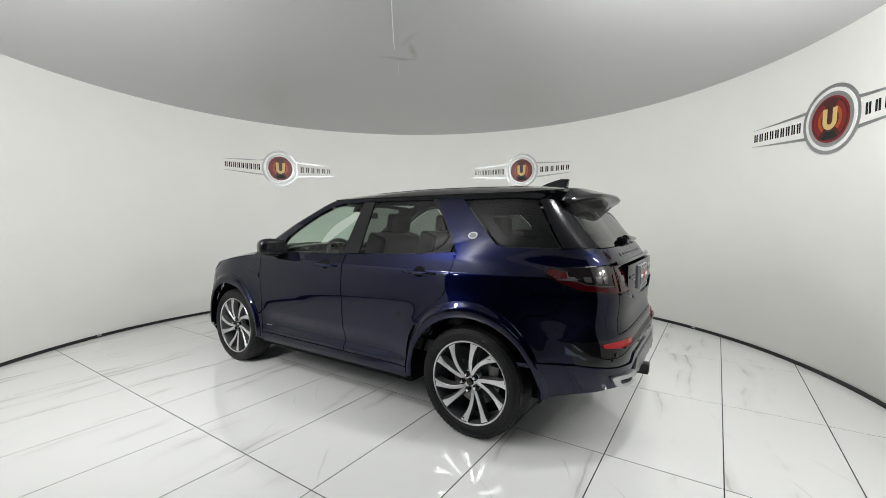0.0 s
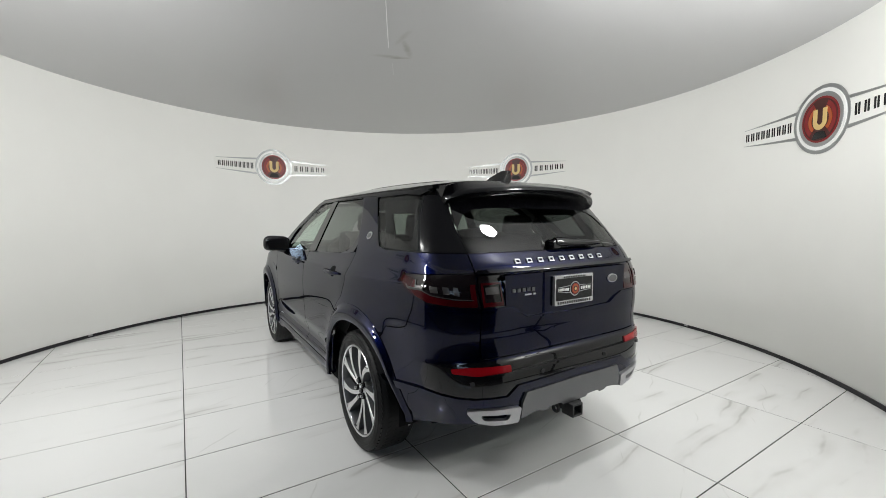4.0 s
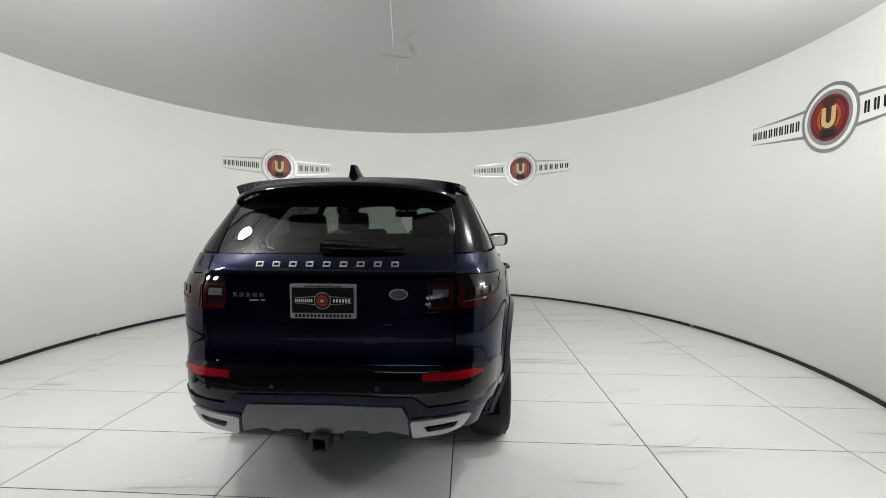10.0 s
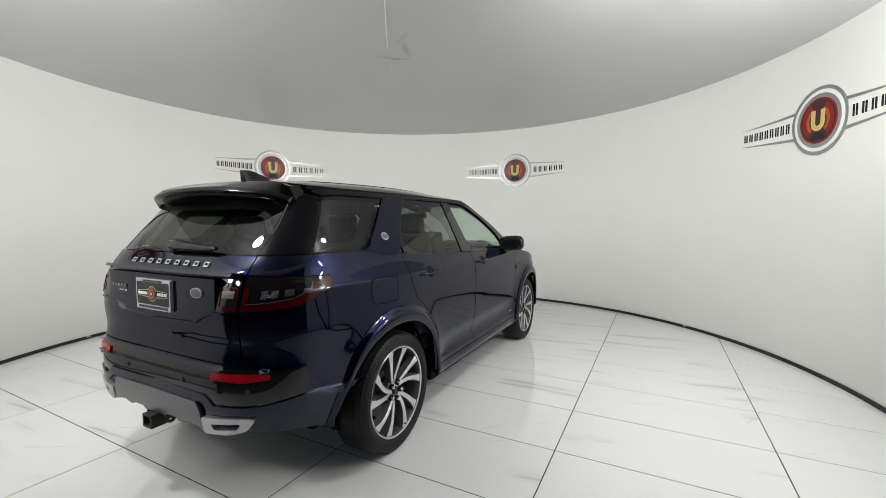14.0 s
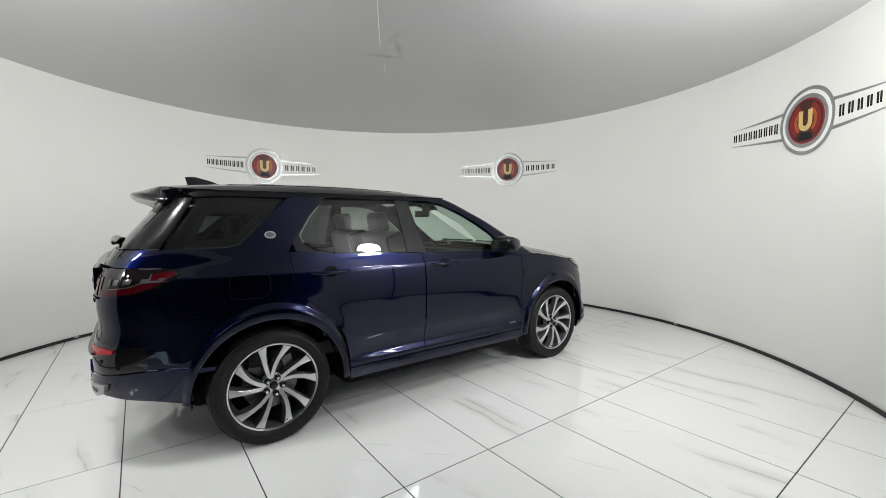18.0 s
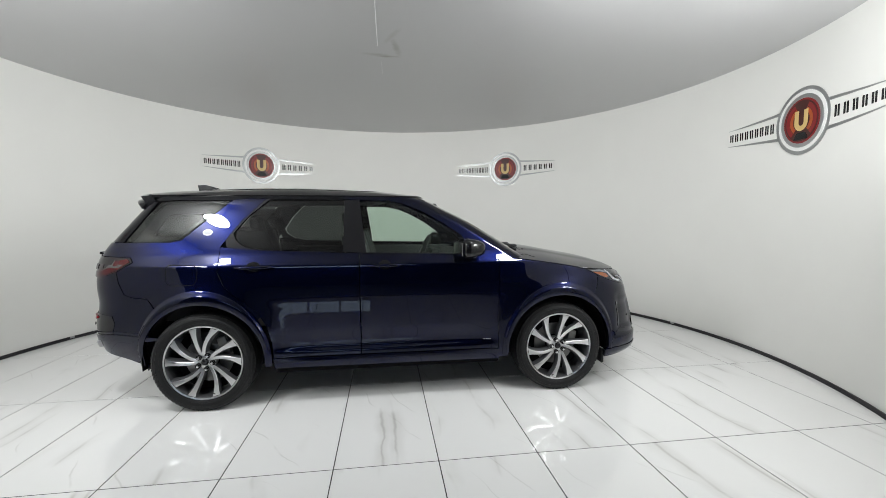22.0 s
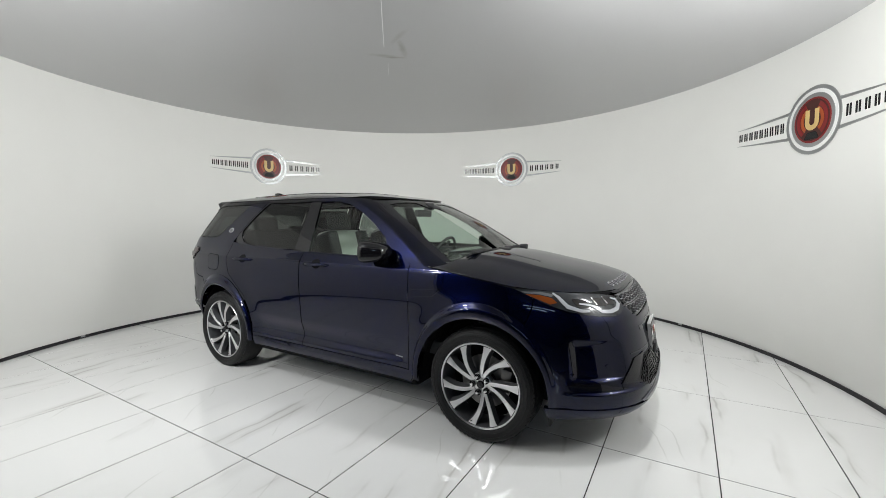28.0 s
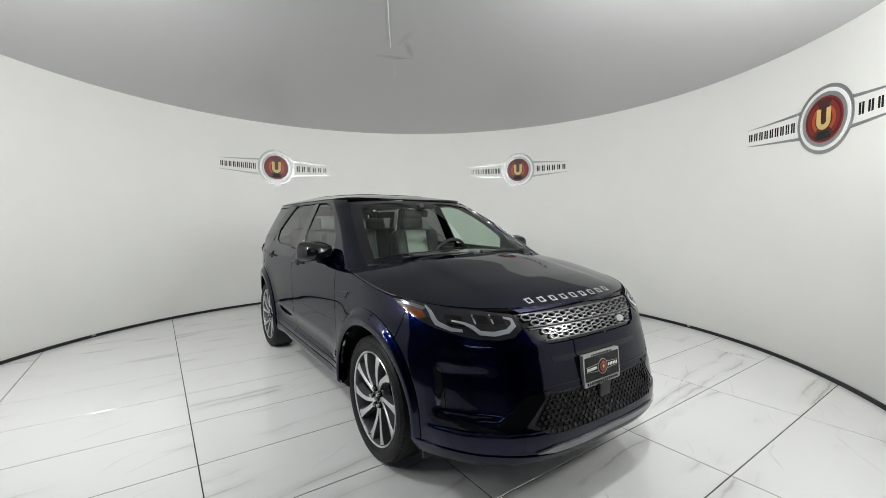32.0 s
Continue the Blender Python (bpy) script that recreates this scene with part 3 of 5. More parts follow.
FRONT_N = [(0.2, 3.2), (0.6, 3.1), (0.9, 2.75), (1.05, 2.5)]


def ease(t):
    t = max(0.0, min(1.0, t))
    return t * t * (3 - 2 * t)


def belt_in(z):
    t = max(0.0, min(1.0, (z - 0.98) / 0.36))
    return t * t * (3 - 2 * t)


def half_width(z):
    return smooth_lerp(z, WIDE)


def corner(u, n):
    """A point of the unit superellipse of power n, u = 0 to 1 from the flank to the middle: its part along and across the car."""
    f = u * math.pi / 2
    sn, cs = math.sin(f), math.cos(f)
    r = (abs(sn) ** n + abs(cs) ** n) ** (-1 / n)
    return r * sn, r * cs


def corner_u(q, n, across):
    """The inverse of corner(): u at the fraction q across (or along) the car."""
    q = max(0.0, min(1.0, q))
    o = (1 - q ** n) ** (1 / n)
    return math.atan2(o, q) / (math.pi / 2) if across else math.atan2(q, o) / (math.pi / 2)


def nose_relief(y, z):
    """How far the front bumper's face steps back: below the brow, in the side pockets; the lower lip stands proud."""
    d = 0.009 * ease((0.815 - z) / 0.075) * ease((z - 0.40) / 0.12)
    d += 0.013 * ease((y - 0.600) / 0.10) * ease((0.858 - y) / 0.030) * ease((z - 0.47) / 0.030) * ease((0.735 - z) / 0.07)
    return d - 0.010 * ease((0.418 - z) / 0.014) * ease((z - 0.24) / 0.05)


def body_side(s, z):
    """The right half of the shell: s runs along its outline (s = x on the flank), z is the height."""
    w = half_width(z)
    if s < S_REAR:
        a = S_REAR - smooth_lerp(z, REAR)
        sn, cs = corner((S_REAR - s) / L_REAR, lerp(z, REAR_N))
        x, y = S_REAR - a * sn, w * cs
    elif s > S_FRONT:
        a = smooth_lerp(z, FRONT) - S_FRONT
        sn, cs = corner((s - S_FRONT) / L_FRONT, lerp(z, FRONT_N))
        x, y = S_FRONT + a * sn, w * cs
        if z < 0.84 and x > 1.87:
            d = nose_relief(abs(y), z) * ease((x - 1.87) / 0.09)
            x, y = x - d * abs(sn), y - d * cs
    else:
        x, y = s, w
    # the haunch over each wheel, the hollow of the lower doors, the rounded sill
    k = 0.0
    for ax in (-AXLE, AXLE):
        d = math.hypot(x - ax, (z - HUB_Z))
        k += 0.016 * math.exp(-((d - 0.47) / 0.10) ** 2) * ease((1.04 - z) / 0.14)
    flat = math.exp(-((x + 0.03) / 0.80) ** 8) if abs(x) < 1.4 else 0.0
    door = flat * ease((0.605 - z) / 0.115) * ease((z - 0.408) / 0.055)
    k += 0.010 * flat * math.exp(-((z - 0.340) / 0.030) ** 2)
    t = max(0.0, min(1.0, (-1.15 - x) / 1.1))
    y *= 1 - (TAPER - 0.085 * belt_in(z) + 0.10 * max(0.0, min(1.0, (0.60 - z) / 0.24)) ** 1.5) * t * t * (3 - 2 * t)
    y += (k - 0.023 * door) * (1 if y > 0.5 else max(0, y / 0.5))
    return Vector((x, -y, z))


def rear_s(y, z):
    """Outline coordinate on the tail at a distance y from the middle."""
    return S_REAR - L_REAR * corner_u(y / half_width(z) / (1 - (TAPER - 0.085 * belt_in(z)) * 0.97), lerp(z, REAR_N), True)


def front_s(y, z):
    return S_FRONT + L_FRONT * corner_u(y / half_width(z), lerp(z, FRONT_N), True)


def front_sx(x, z):
    return S_FRONT + L_FRONT * corner_u((x - S_FRONT) / (smooth_lerp(z, FRONT) - S_FRONT), lerp(z, FRONT_N), False)


def rear_sx(x, z):
    return S_REAR - L_REAR * corner_u((S_REAR - x) / (S_REAR - smooth_lerp(z, REAR)), lerp(z, REAR_N), False)


A_LINE = [(1.04, 1.03), (1.10, 0.96), (1.20, 0.80), (1.30, 0.645), (1.40, 0.48), (1.50, 0.28), (1.56, 0.16), (1.60, 0.06), (1.64, -0.06)]
SCREEN_L = 0.9


def house_side(s, z):
    """The right half of the cabin's shell: as the flank, but closing at the front with the windscreen."""
    x0 = smooth_lerp(z, A_LINE)
    if s <= x0:
        return body_side(s, z)
    w = half_width(z)
    f = (s - x0) / SCREEN_L * math.pi / 2
    sn, cs = math.sin(f), math.cos(f)
    a = 0.255
    return Vector((x0 + a * math.copysign(abs(sn) ** (2 / 2.3), sn), -w * math.copysign(abs(cs) ** (2 / 2.3), cs), z))


def screen_s(y, z):
    f = math.acos(min(1, y / half_width(z)) ** (2.3 / 2))
    return smooth_lerp(z, A_LINE) + SCREEN_L * f / (math.pi / 2)


def hood_edge_z(x):
    return smooth_lerp(x, [(0.7, 1.118), (0.95, 1.108), (1.3, 1.062), (1.6, 1.012), (1.85, 0.985), (2.1, 0.965)])


# the hood's outline where the flank meets it
HOOD_RIM = []
for k in range(61):
    s = 0.7 + (S_FRONT + L_FRONT - 0.7) * k / 60
    x = s
    for _ in range(4):
        q = body_side(s, hood_edge_z(x))
        x = q.x
    HOOD_RIM.append((q.x, -q.y))
HOOD_TIP = HOOD_RIM[-1][0]


def hood_half(x):
    return max(0.0, lerp(x, HOOD_RIM))


def hood_top(x, y):
    e = max(hood_half(x), 1e-3)
    k = min(1.0, abs(y) / e)
    fwd = max(0.0, min(1.0, (HOOD_TIP - x) / 1.2))
    crown = smooth_lerp(x, [(0.8, 0.050), (0.95, 0.060), (1.2, 0.082), (1.5, 0.086), (1.8, 0.070), (2.0, 0.042), (HOOD_TIP, 0.0)])
    dome = 0.010 / (1 + math.exp((abs(y) - 0.50) / 0.03)) * min(1, fwd * 4)
    return Vector((x, y, hood_edge_z(x) + crown * (1 - k ** 2.4) + dome))


ROOF_Z, ROOF_BACK = 1.598, -1.86
ROOF_RIM = []
for k in range(41):
    s = -0.4 + (smooth_lerp(ROOF_Z, A_LINE) + SCREEN_L + 0.4) * k / 40
    q = house_side(s, ROOF_Z)
    ROOF_RIM.append((q.x, -q.y))
ROOF_FRONT = ROOF_RIM[-1][0]


def roof_half(x):
    return max(0.0, lerp(x, ROOF_RIM))


def roof_top(x, y):
    rise = smooth_lerp(x, [(-2.1, 0.026), (-1.6, 0.064), (-0.8, 0.084), (-0.2, 0.066), (0.1, 0.040), (ROOF_FRONT, 0.002), (0.6, -0.06)])
    k = min(1.15, abs(y) / 0.66)
    edge = smooth_lerp(x, [(-2.1, 1.585), (-1.7, 1.600), (-0.8, 1.606), (-0.1, 1.604), (0.2, 1.602), (0.5, 1.600)])
    return Vector((x, y, edge + rise * (1 - k ** 3.4)))


def on_outline(poly):
    """Turns points given by x and height into outline coordinates."""
    return [(front_sx(x, z) if x > S_FRONT else rear_sx(x, z) if x < S_REAR else x, z) for x, z in poly]


def arc(cx, a0, a1, r=ARCH_R, n=14):
    return on_outline([(cx + r * math.cos(radians(a0 + (a1 - a0) * k / n)), HUB_Z + r * math.sin(radians(a0 + (a1 - a0) * k / n))) for k in range(n + 1)])


CAR_POSE = Matrix.Translation((0.06, -0.02, 0))
car = thing("car", "dark navy blue metallic SUV with dark tinted rear windows", "car")
BOTH = (-1, 1)


def pair(name, poly, surf, mat, parent=None, label="", **kw):
    """The same panel on both flanks, each a part of its own. Returns right, left."""
    return [panel(name, poly, surf, mat, parent[i] if isinstance(parent, list) else (parent or car), label, sides=(sd,), **kw) for i, sd in enumerate((1, -1))]


def cross(name, half, surf, mat, parent=None, label="", **kw):
    """A panel that runs across the car: its right half and the mirror image in one mesh."""
    return panel(name, half, surf, mat, parent or car, label, sides=(1, -1), **kw)


R0, F0 = S_REAR - L_REAR, S_FRONT + L_FRONT
G = 0.0030  # half a shut line
FINE = (0.03, 0.0125)

# flanks
REAR_CUT = [(-1.245, 1.16), (-1.245, 1.03), (-1.20, 0.925), (-1.10, 0.845), (-0.985, 0.745), (-0.915, 0.62), (-0.885, 0.50), (-0.875, 0.385)]
fender = pair("front_fender", [(0.853, 0.315), (0.922, 0.315)] + arc(AXLE, 186, 57) + on_outline([(1.664, 0.80), (1.698, 0.88), (1.705, 0.945), (1.66, 0.985), (1.585, 1.004), (1.45, 1.031), (1.3, 1.055)]) + [(1.1, 1.084), (0.95, 1.101), (0.853, 1.112)], body_side, PAINT, step=FINE)
front_door = pair("front_door", [(0.853 - G * 2, 0.385), (0.853 - G * 2, 1.112), (0.70, 1.128), (0.40, 1.142), (0.0, 1.150), (-0.233, 1.156), (-0.225, 0.385)], body_side, PAINT, step=FINE)
rear_door = pair("rear_door", [(-0.231 - G, 0.385), (-0.239 - G, 1.156), (-0.6, 1.168), (-1.0, 1.186), (-1.245 + G, 1.21)] + [(a + 2 * G, b) for a, b in REAR_CUT[1:]], body_side, PAINT, step=FINE)
quarter = pair("quarter_panel", [(-1.245, 1.212)] + REAR_CUT[1:5] + [(-0.955, 0.70)] + arc(-AXLE, 38, 128) + [(rear_sx(-1.74, .84), 0.846), (rear_sx(-1.85, .85), 0.855), (rear_sx(-1.905, .87), 0.875), (rear_sx(-1.945, .96), 0.960), (rear_sx(-1.962, 1.03), 1.034), (rear_sx(-1.84, 1.1), 1.105), (rear_sx(-1.86, 1.14), 1.142), (rear_s(0.612, 1.155), 1.155), (rear_s(0.612, 1.24), 1.243), (rear_sx(-1.93, 1.245), 1.246), (rear_sx(-1.60, 1.246), 1.246), (rear_sx(-1.52, 1.262), 1.262),
               (-1.47, 1.31), (-1.20, 1.565), (-1.12, 1.575), (-0.96, 1.578), (-1.105, 1.42), (-1.19, 1.30)], body_side, PAINT, step=FINE)
sill = pair("sill", [(0.86, 0.378), (-0.873, 0.378), (-0.865, 0.300), (0.86, 0.292)], body_side, PAINT, thick=0.05)
def lip_r(a):
    return 0.488 + 0.056 * max(0.0, math.sin(radians(a))) ** 2


def arch_surf(cx):
    """The wheel arch's lip, by the way round the arch and the way out from its edge: a flat band that falls off to its outer edge."""
    def surf(u, v):
        a = u / 0.47
        t = v / 0.05
        r = ARCH_R - 0.004 + t * (lip_r(math.degrees(a)) - ARCH_R + 0.004)
        z = HUB_Z + r * math.sin(a)
        q = body_side(on_outline([(cx + r * math.cos(a), z)])[0][0], z)
        out = smooth_lerp(t, [(-0.2, 0.004), (0.0, 0.016), (0.12, 0.021), (0.60, 0.022), (0.80, 0.012), (1.0, 0.004), (1.2, 0.001)])
        return Vector((q.x, q.y - out, q.z))
    return surf


for cx in (AXLE, -AXLE):
    a0, a1 = radians(-4) * 0.47, radians(184) * 0.47
    pair("wheel_arch_trim", [(a0, 0.0), (a1, 0.0), (a1, 0.05), (a0, 0.05)], arch_surf(cx), PAINT, label="body-coloured wheel arch lip", thick=0.035, step=(0.03, 0.005), flip=True)

# greenhouse, flank by flank
belt = [(0.70, 1.128), (0.40, 1.142), (0.0, 1.150), (-0.233, 1.156)]
fw = [(0.655, 1.135), (0.40, 1.146), (0.0, 1.154), (-0.176, 1.158), (-0.236, 1.567), (-0.03, 1.563), (0.10, 1.535), (0.26, 1.468), (0.42, 1.378), (0.56, 1.276)]
pair("window", fw, house_side, GLASS_CLEAR, front_door, "lightly green-tinted front side window", off=-0.012, thick=0.004)
rw = [(-0.365, 1.172), (-0.362, 1.570), (-0.93, 1.568), (-1.055, 1.445), (-1.150, 1.318), (-1.135, 1.268), (-1.075, 1.222), (-0.95, 1.193)]
pair("window", rounded(rw, 0.025), house_side, GLASS_DARK, rear_door, "dark privacy-tinted rear door window", off=-0.010, thick=0.004)
qw = [(rear_sx(-1.925, 1.25), 1.256), (rear_sx(-1.60, 1.256), 1.256), (rear_sx(-1.535, 1.27), 1.270), (-1.490, 1.312), (-1.222, 1.558), (rear_sx(-1.60, 1.56), 1.560), (rear_sx(-1.73, 1.54), 1.548)]
pair("quarter_window", rounded(qw, 0.02), house_side, GLASS_DARK, None, "dark privacy-tinted rear quarter window", off=-0.006, thick=0.004)
mid = (sum(q[0] for q in qw) / len(qw), sum(q[1] for q in qw) / len(qw))
swell = lambda k, up=1.0: [(mid[0] + (a - mid[0]) * k, mid[1] + (b - mid[1]) * k * up) for a, b in qw]
pair("pillar_lining", swell(1.06), house_side, LINING, None, "dark inner trim behind the rear quarter window", off=-0.06, thick=0.012, holes=[rounded(swell(0.60, 0.9), 0.03)])
pair("b_pillar", [(-0.186, 1.160), (-0.233, 1.160), (-0.362, 1.170), (-0.358, 1.572), (-0.242, 1.572)], house_side, BLACK_GLOSS, None, "gloss black door pillar", off=-0.004)
pair("door_frame", [(-0.372, 1.574), (-0.93, 1.574), (-1.065, 1.448), (-1.165, 1.315), (-1.145, 1.260), (-1.08, 1.212), (-0.95, 1.186), (-0.372, 1.170), (-0.6, 1.166), (-1.0, 1.180), (-1.20, 1.21), (-1.225, 1.30), (-1.125, 1.43), (-0.975, 1.582), (-0.372, 1.584)], house_side, BLACK_GLOSS, rear_door, "gloss black window surround", off=-0.002)
pair("a_pillar", [(0.66, 1.131), (0.57, 1.283), (0.425, 1.386), (0.265, 1.476), (0.105, 1.543), (-0.03, 1.570), (-0.242, 1.573), (-0.36, 1.576), (-0.36, 1.600), (-0.10, 1.598), (screen_s(0.60, 1.59), 1.590), (screen_s(0.605, 1.552), 1.552), (screen_s(0.65, 1.49), 1.490), (screen_s(0.70, 1.4), 1.400), (screen_s(0.745, 1.3), 1.300), (screen_s(0.785, 1.2), 1.200), (screen_s(0.81, 1.09), 1.090), (0.97, 1.080), (0.853, 1.112), (0.75, 1.122)],
     house_side, PAINT, None, "painted windscreen pillar", thick=0.03, step=(0.010, 0.010))
pair("roof_rail", [(-0.355, 1.578), (-0.96, 1.580), (-1.12, 1.577), (-1.22, 1.564), (rear_sx(-1.60, 1.565), 1.565), (rear_sx(-1.74, 1.55), 1.553), (rear_sx(-1.80, 1.60), 1.600), (rear_sx(-1.6, 1.606), 1.606), (-0.8, 1.611), (-0.355, 1.602)], house_side, ROOF_BLACK, None, "gloss black roof edge", thick=0.02)
pair("window_trim", [(0.66, 1.129), (0.40, 1.139), (0.0, 1.147), (-0.233, 1.153), (-0.233, 1.161), (0.0, 1.155), (0.40, 1.147), (0.66, 1.137)], house_side, BLACK_GLOSS, front_door, off=0.004)
pair("d_pillar", [(rear_sx(-1.935, 1.25), 1.252), (rear_s(0.60, 1.25), 1.252), (rear_s(0.60, 1.40), 1.40), (rear_s(0.575, 1.5), 1.5), (rear_s(0.57, 1.55), 1.55), (rear_sx(-1.75, 1.55), 1.551)], house_side, PILLAR, None, "black rear pillar", off=-0.004)

# windscreen, roof, hood
ws = [(screen_s(0.79, 1.13), 1.125), (screen_s(0.755, 1.22), 1.22), (screen_s(0.71, 1.32), 1.32), (screen_s(0.665, 1.42), 1.42), (screen_s(0.61, 1.51), 1.51), (screen_s(0.56, 1.565), 1.565), (screen_s(0.0, 1.60), 1.600), (screen_s(0.0, 1.09), 1.090), (screen_s(0.5, 1.10), 1.10)]
windscreen = cross("windscreen", ws, house_side, GLASS_CLEAR, None, "green-tinted windscreen", off=-0.008, thick=0.004)
cross("screen_surround", [(screen_s(0.62, 1.51), 1.515), (screen_s(0.57, 1.57), 1.572), (screen_s(0.0, 1.607), 1.610), (screen_s(0.0, 1.52), 1.520), (screen_s(0.10, 1.52), 1.520), (screen_s(0.16, 1.565), 1.565), (screen_s(0.3, 1.57), 1.568), (screen_s(0.5, 1.55), 1.545)], house_side, BLACK_GLOSS, windscreen, "black band along the top of the windscreen", off=-0.004, thick=0.002)
pair("screen_edge", [(screen_s(0.84, 1.10), 1.100), (screen_s(0.81, 1.2), 1.2), (screen_s(0.765, 1.32), 1.32), (screen_s(0.715, 1.42), 1.42), (screen_s(0.66, 1.51), 1.51), (screen_s(0.61, 1.572), 1.572), (screen_s(0.50, 1.56), 1.56), (screen_s(0.56, 1.50), 1.50), (screen_s(0.62, 1.42), 1.42), (screen_s(0.67, 1.32), 1.32), (screen_s(0.715, 1.2), 1.2), (screen_s(0.74, 1.12), 1.115)], house_side, BLACK_GLOSS, windscreen, "black border of the windscreen", off=-0.0045, thick=0.0015)
cross("cowl", [(screen_s(0.80, 1.10), 1.100), (screen_s(0.79, 1.13), 1.128), (screen_s(0.5, 1.10), 1.104), (screen_s(0.0, 1.10), 1.094), (screen_s(0.0, 1.06), 1.05), (screen_s(0.5, 1.06), 1.05), (screen_s(0.8, 1.06), 1.06)], house_side, BLACK_PLASTIC, None, "black plastic scuttle below the windscreen", off=-0.002)
roof_poly = [(ROOF_BACK, 0.0)] + [(ROOF_BACK, -0.56), (-1.80, -0.625)] + [(x, -roof_half(x)) for x in np.concatenate([np.linspace(-1.6, 0.1, 14), np.linspace(0.13, ROOF_FRONT - 0.002, 22)])] + [(ROOF_FRONT - 0.002, 0.0)]
roof = cross("roof", [tuple(map(float, q)) for q in roof_poly], roof_top, ROOF_BLACK, None, "gloss black roof", flip=False, thick=0.02)
cross("glass_roof", rounded([(-1.50, 0.0), (-1.50, -0.44), (-0.30, -0.46), (-0.12, -0.40), (-0.05, 0.0)], 0.03), roof_top, ROOF_GLASS, roof, "black panoramic glass roof", off=0.003, thick=0.004)
hood_poly = [(0.86, 0.0), (0.86, -0.30), (0.885, -0.60), (0.915, -hood_half(0.915) + 0.008)] + [(float(x), -hood_half(float(x)) + 0.005) for x in np.concatenate([np.linspace(0.96, 1.85, 18), np.linspace(1.88, HOOD_TIP - 0.004, 14)])] + [(HOOD_TIP - 0.004, 0.0)]
hood_me = panel_mesh("hood", hood_poly, hood_top, PAINT, sides=(1, -1), thick=0.004, step=(0.025, 0.02))
hood = part("hood", hood_me, PAINT, car, "navy hood with a raised middle")
# an added dark bar stands in for the shade in the hood's gap
for sd in (-1, 1):
    bm = bmesh.new()
    tube(bm, [(x, sd * (y - 0.012), hood_edge_z(x) - 0.014) for x, y in HOOD_RIM if x > 0.9 and y > 0.35], 0.010, 8)
    part("hood_gutter", bm, UNDER, car, "dark bar for the shade in the gap at the hood's edge")

# nose
lamp_poly = [(front_sx(1.60, 1.0), 1.000), (front_sx(1.70, 0.95), 0.956), (front_sx(1.80, 0.91), 0.911), (front_sx(1.89, 0.88), 0.880), (front_sx(1.98, 0.858), 0.857), (front_s(0.70, 0.845), 0.844), (front_s(0.60, 0.834), 0.834), (front_s(0.53, 0.845), 0.843), (front_s(0.480, 0.875), 0.875), (front_s(0.478, 0.89), 0.895), (front_s(0.500, 0.94), 0.942), (front_s(0.64, 0.962), 0.963), (front_sx(1.87, 0.98), 0.979), (front_sx(1.72, 1.0), 0.995)]
headlamp = pair("headlamp", lamp_poly, body_side, LAMP_DARK, None, "smoked headlamp with a bright light guide", off=0.004, thick=0.03, step=(0.05, 0.03))


def ribbon(pts, widths):
    """A band of changing width along a line of points, as an outline."""
    left, right = [], []
    for i, (q, w) in enumerate(zip(pts, widths)):
        a, b = Vector(pts[max(i - 1, 0)]), Vector(pts[min(i + 1, len(pts) - 1)])
        d = (b - a).normalized()
        m = Vector((-d.y, d.x)) * w
        left.append(tuple(Vector(q) + m))
        right.append(tuple(Vector(q) - m))
    return left + right[::-1]


pair("amber_marker", [(front_sx(1.665, 0.965), 0.974), (front_sx(1.71, 0.952), 0.954), (front_sx(1.80, 0.92), 0.918), (front_sx(1.835, 0.925), 0.926), (front_sx(1.80, 0.955), 0.952), (front_sx(1.74, 0.965), 0.968)], body_side, AMBER, headlamp, "amber side marker", off=0.0065, thick=0.004, step=(0.05, 0.03))
pair("corner_reflector", [(front_sx(1.64, 0.98), 0.987), (front_sx(1.665, 0.976), 0.977), (front_sx(1.74, 0.971), 0.971), (front_sx(1.80, 0.957), 0.957), (front_sx(1.812, 0.968), 0.970), (front_sx(1.74, 0.985), 0.986)], body_side, WHITE_LENS, headlamp, "clear corner optic", off=0.0068, thick=0.004, step=(0.05, 0.03))
outer = [(front_sx(1.80, 0.98), 0.979), (front_sx(1.835, 0.955), 0.955), (front_sx(1.862, 0.93), 0.926), (front_sx(1.885, 0.91), 0.904), (front_sx(1.93, 0.89), 0.889), (front_s(0.768, 0.882), 0.880), (front_s(0.730, 0.878), 0.876)]
pair("light_guide", ribbon(outer, (0.004, 0.009, 0.011, 0.012, 0.010, 0.009, 0.006)), body_side, LAMP_WHITE, headlamp, "white outer light guide", off=0.0075, thick=0.006, step=(0.03, 0.02))
inner = [(front_s(0.755, 0.925), 0.918), (front_s(0.715, 0.912), 0.908), (front_s(0.690, 0.893), 0.893), (front_s(0.668, 0.87), 0.868), (front_s(0.612, 0.862), 0.862), (front_s(0.550, 0.872), 0.872), (front_s(0.512, 0.895), 0.896), (front_s(0.512, 0.92), 0.920), (front_s(0.545, 0.933), 0.930)]
pair("light_guide", ribbon(inner, (0.004, 0.006, 0.009, 0.010, 0.010, 0.010, 0.010, 0.007, 0.004)), body_side, LAMP_WHITE, headlamp, "white inner light guide", off=0.0075, thick=0.006, step=(0.03, 0.02))
for y in (0.575, 0.645, 0.745):
    pair("lamp_cell", rounded([(front_s(y - 0.028, 0.905), 0.893), (front_s(y - 0.028, 0.93), 0.938), (front_s(y + 0.028, 0.94), 0.944), (front_s(y + 0.028, 0.905), 0.900)], 0.008), body_side, DARK_LENS, headlamp, "small projector cell", off=0.0065, thick=0.003)
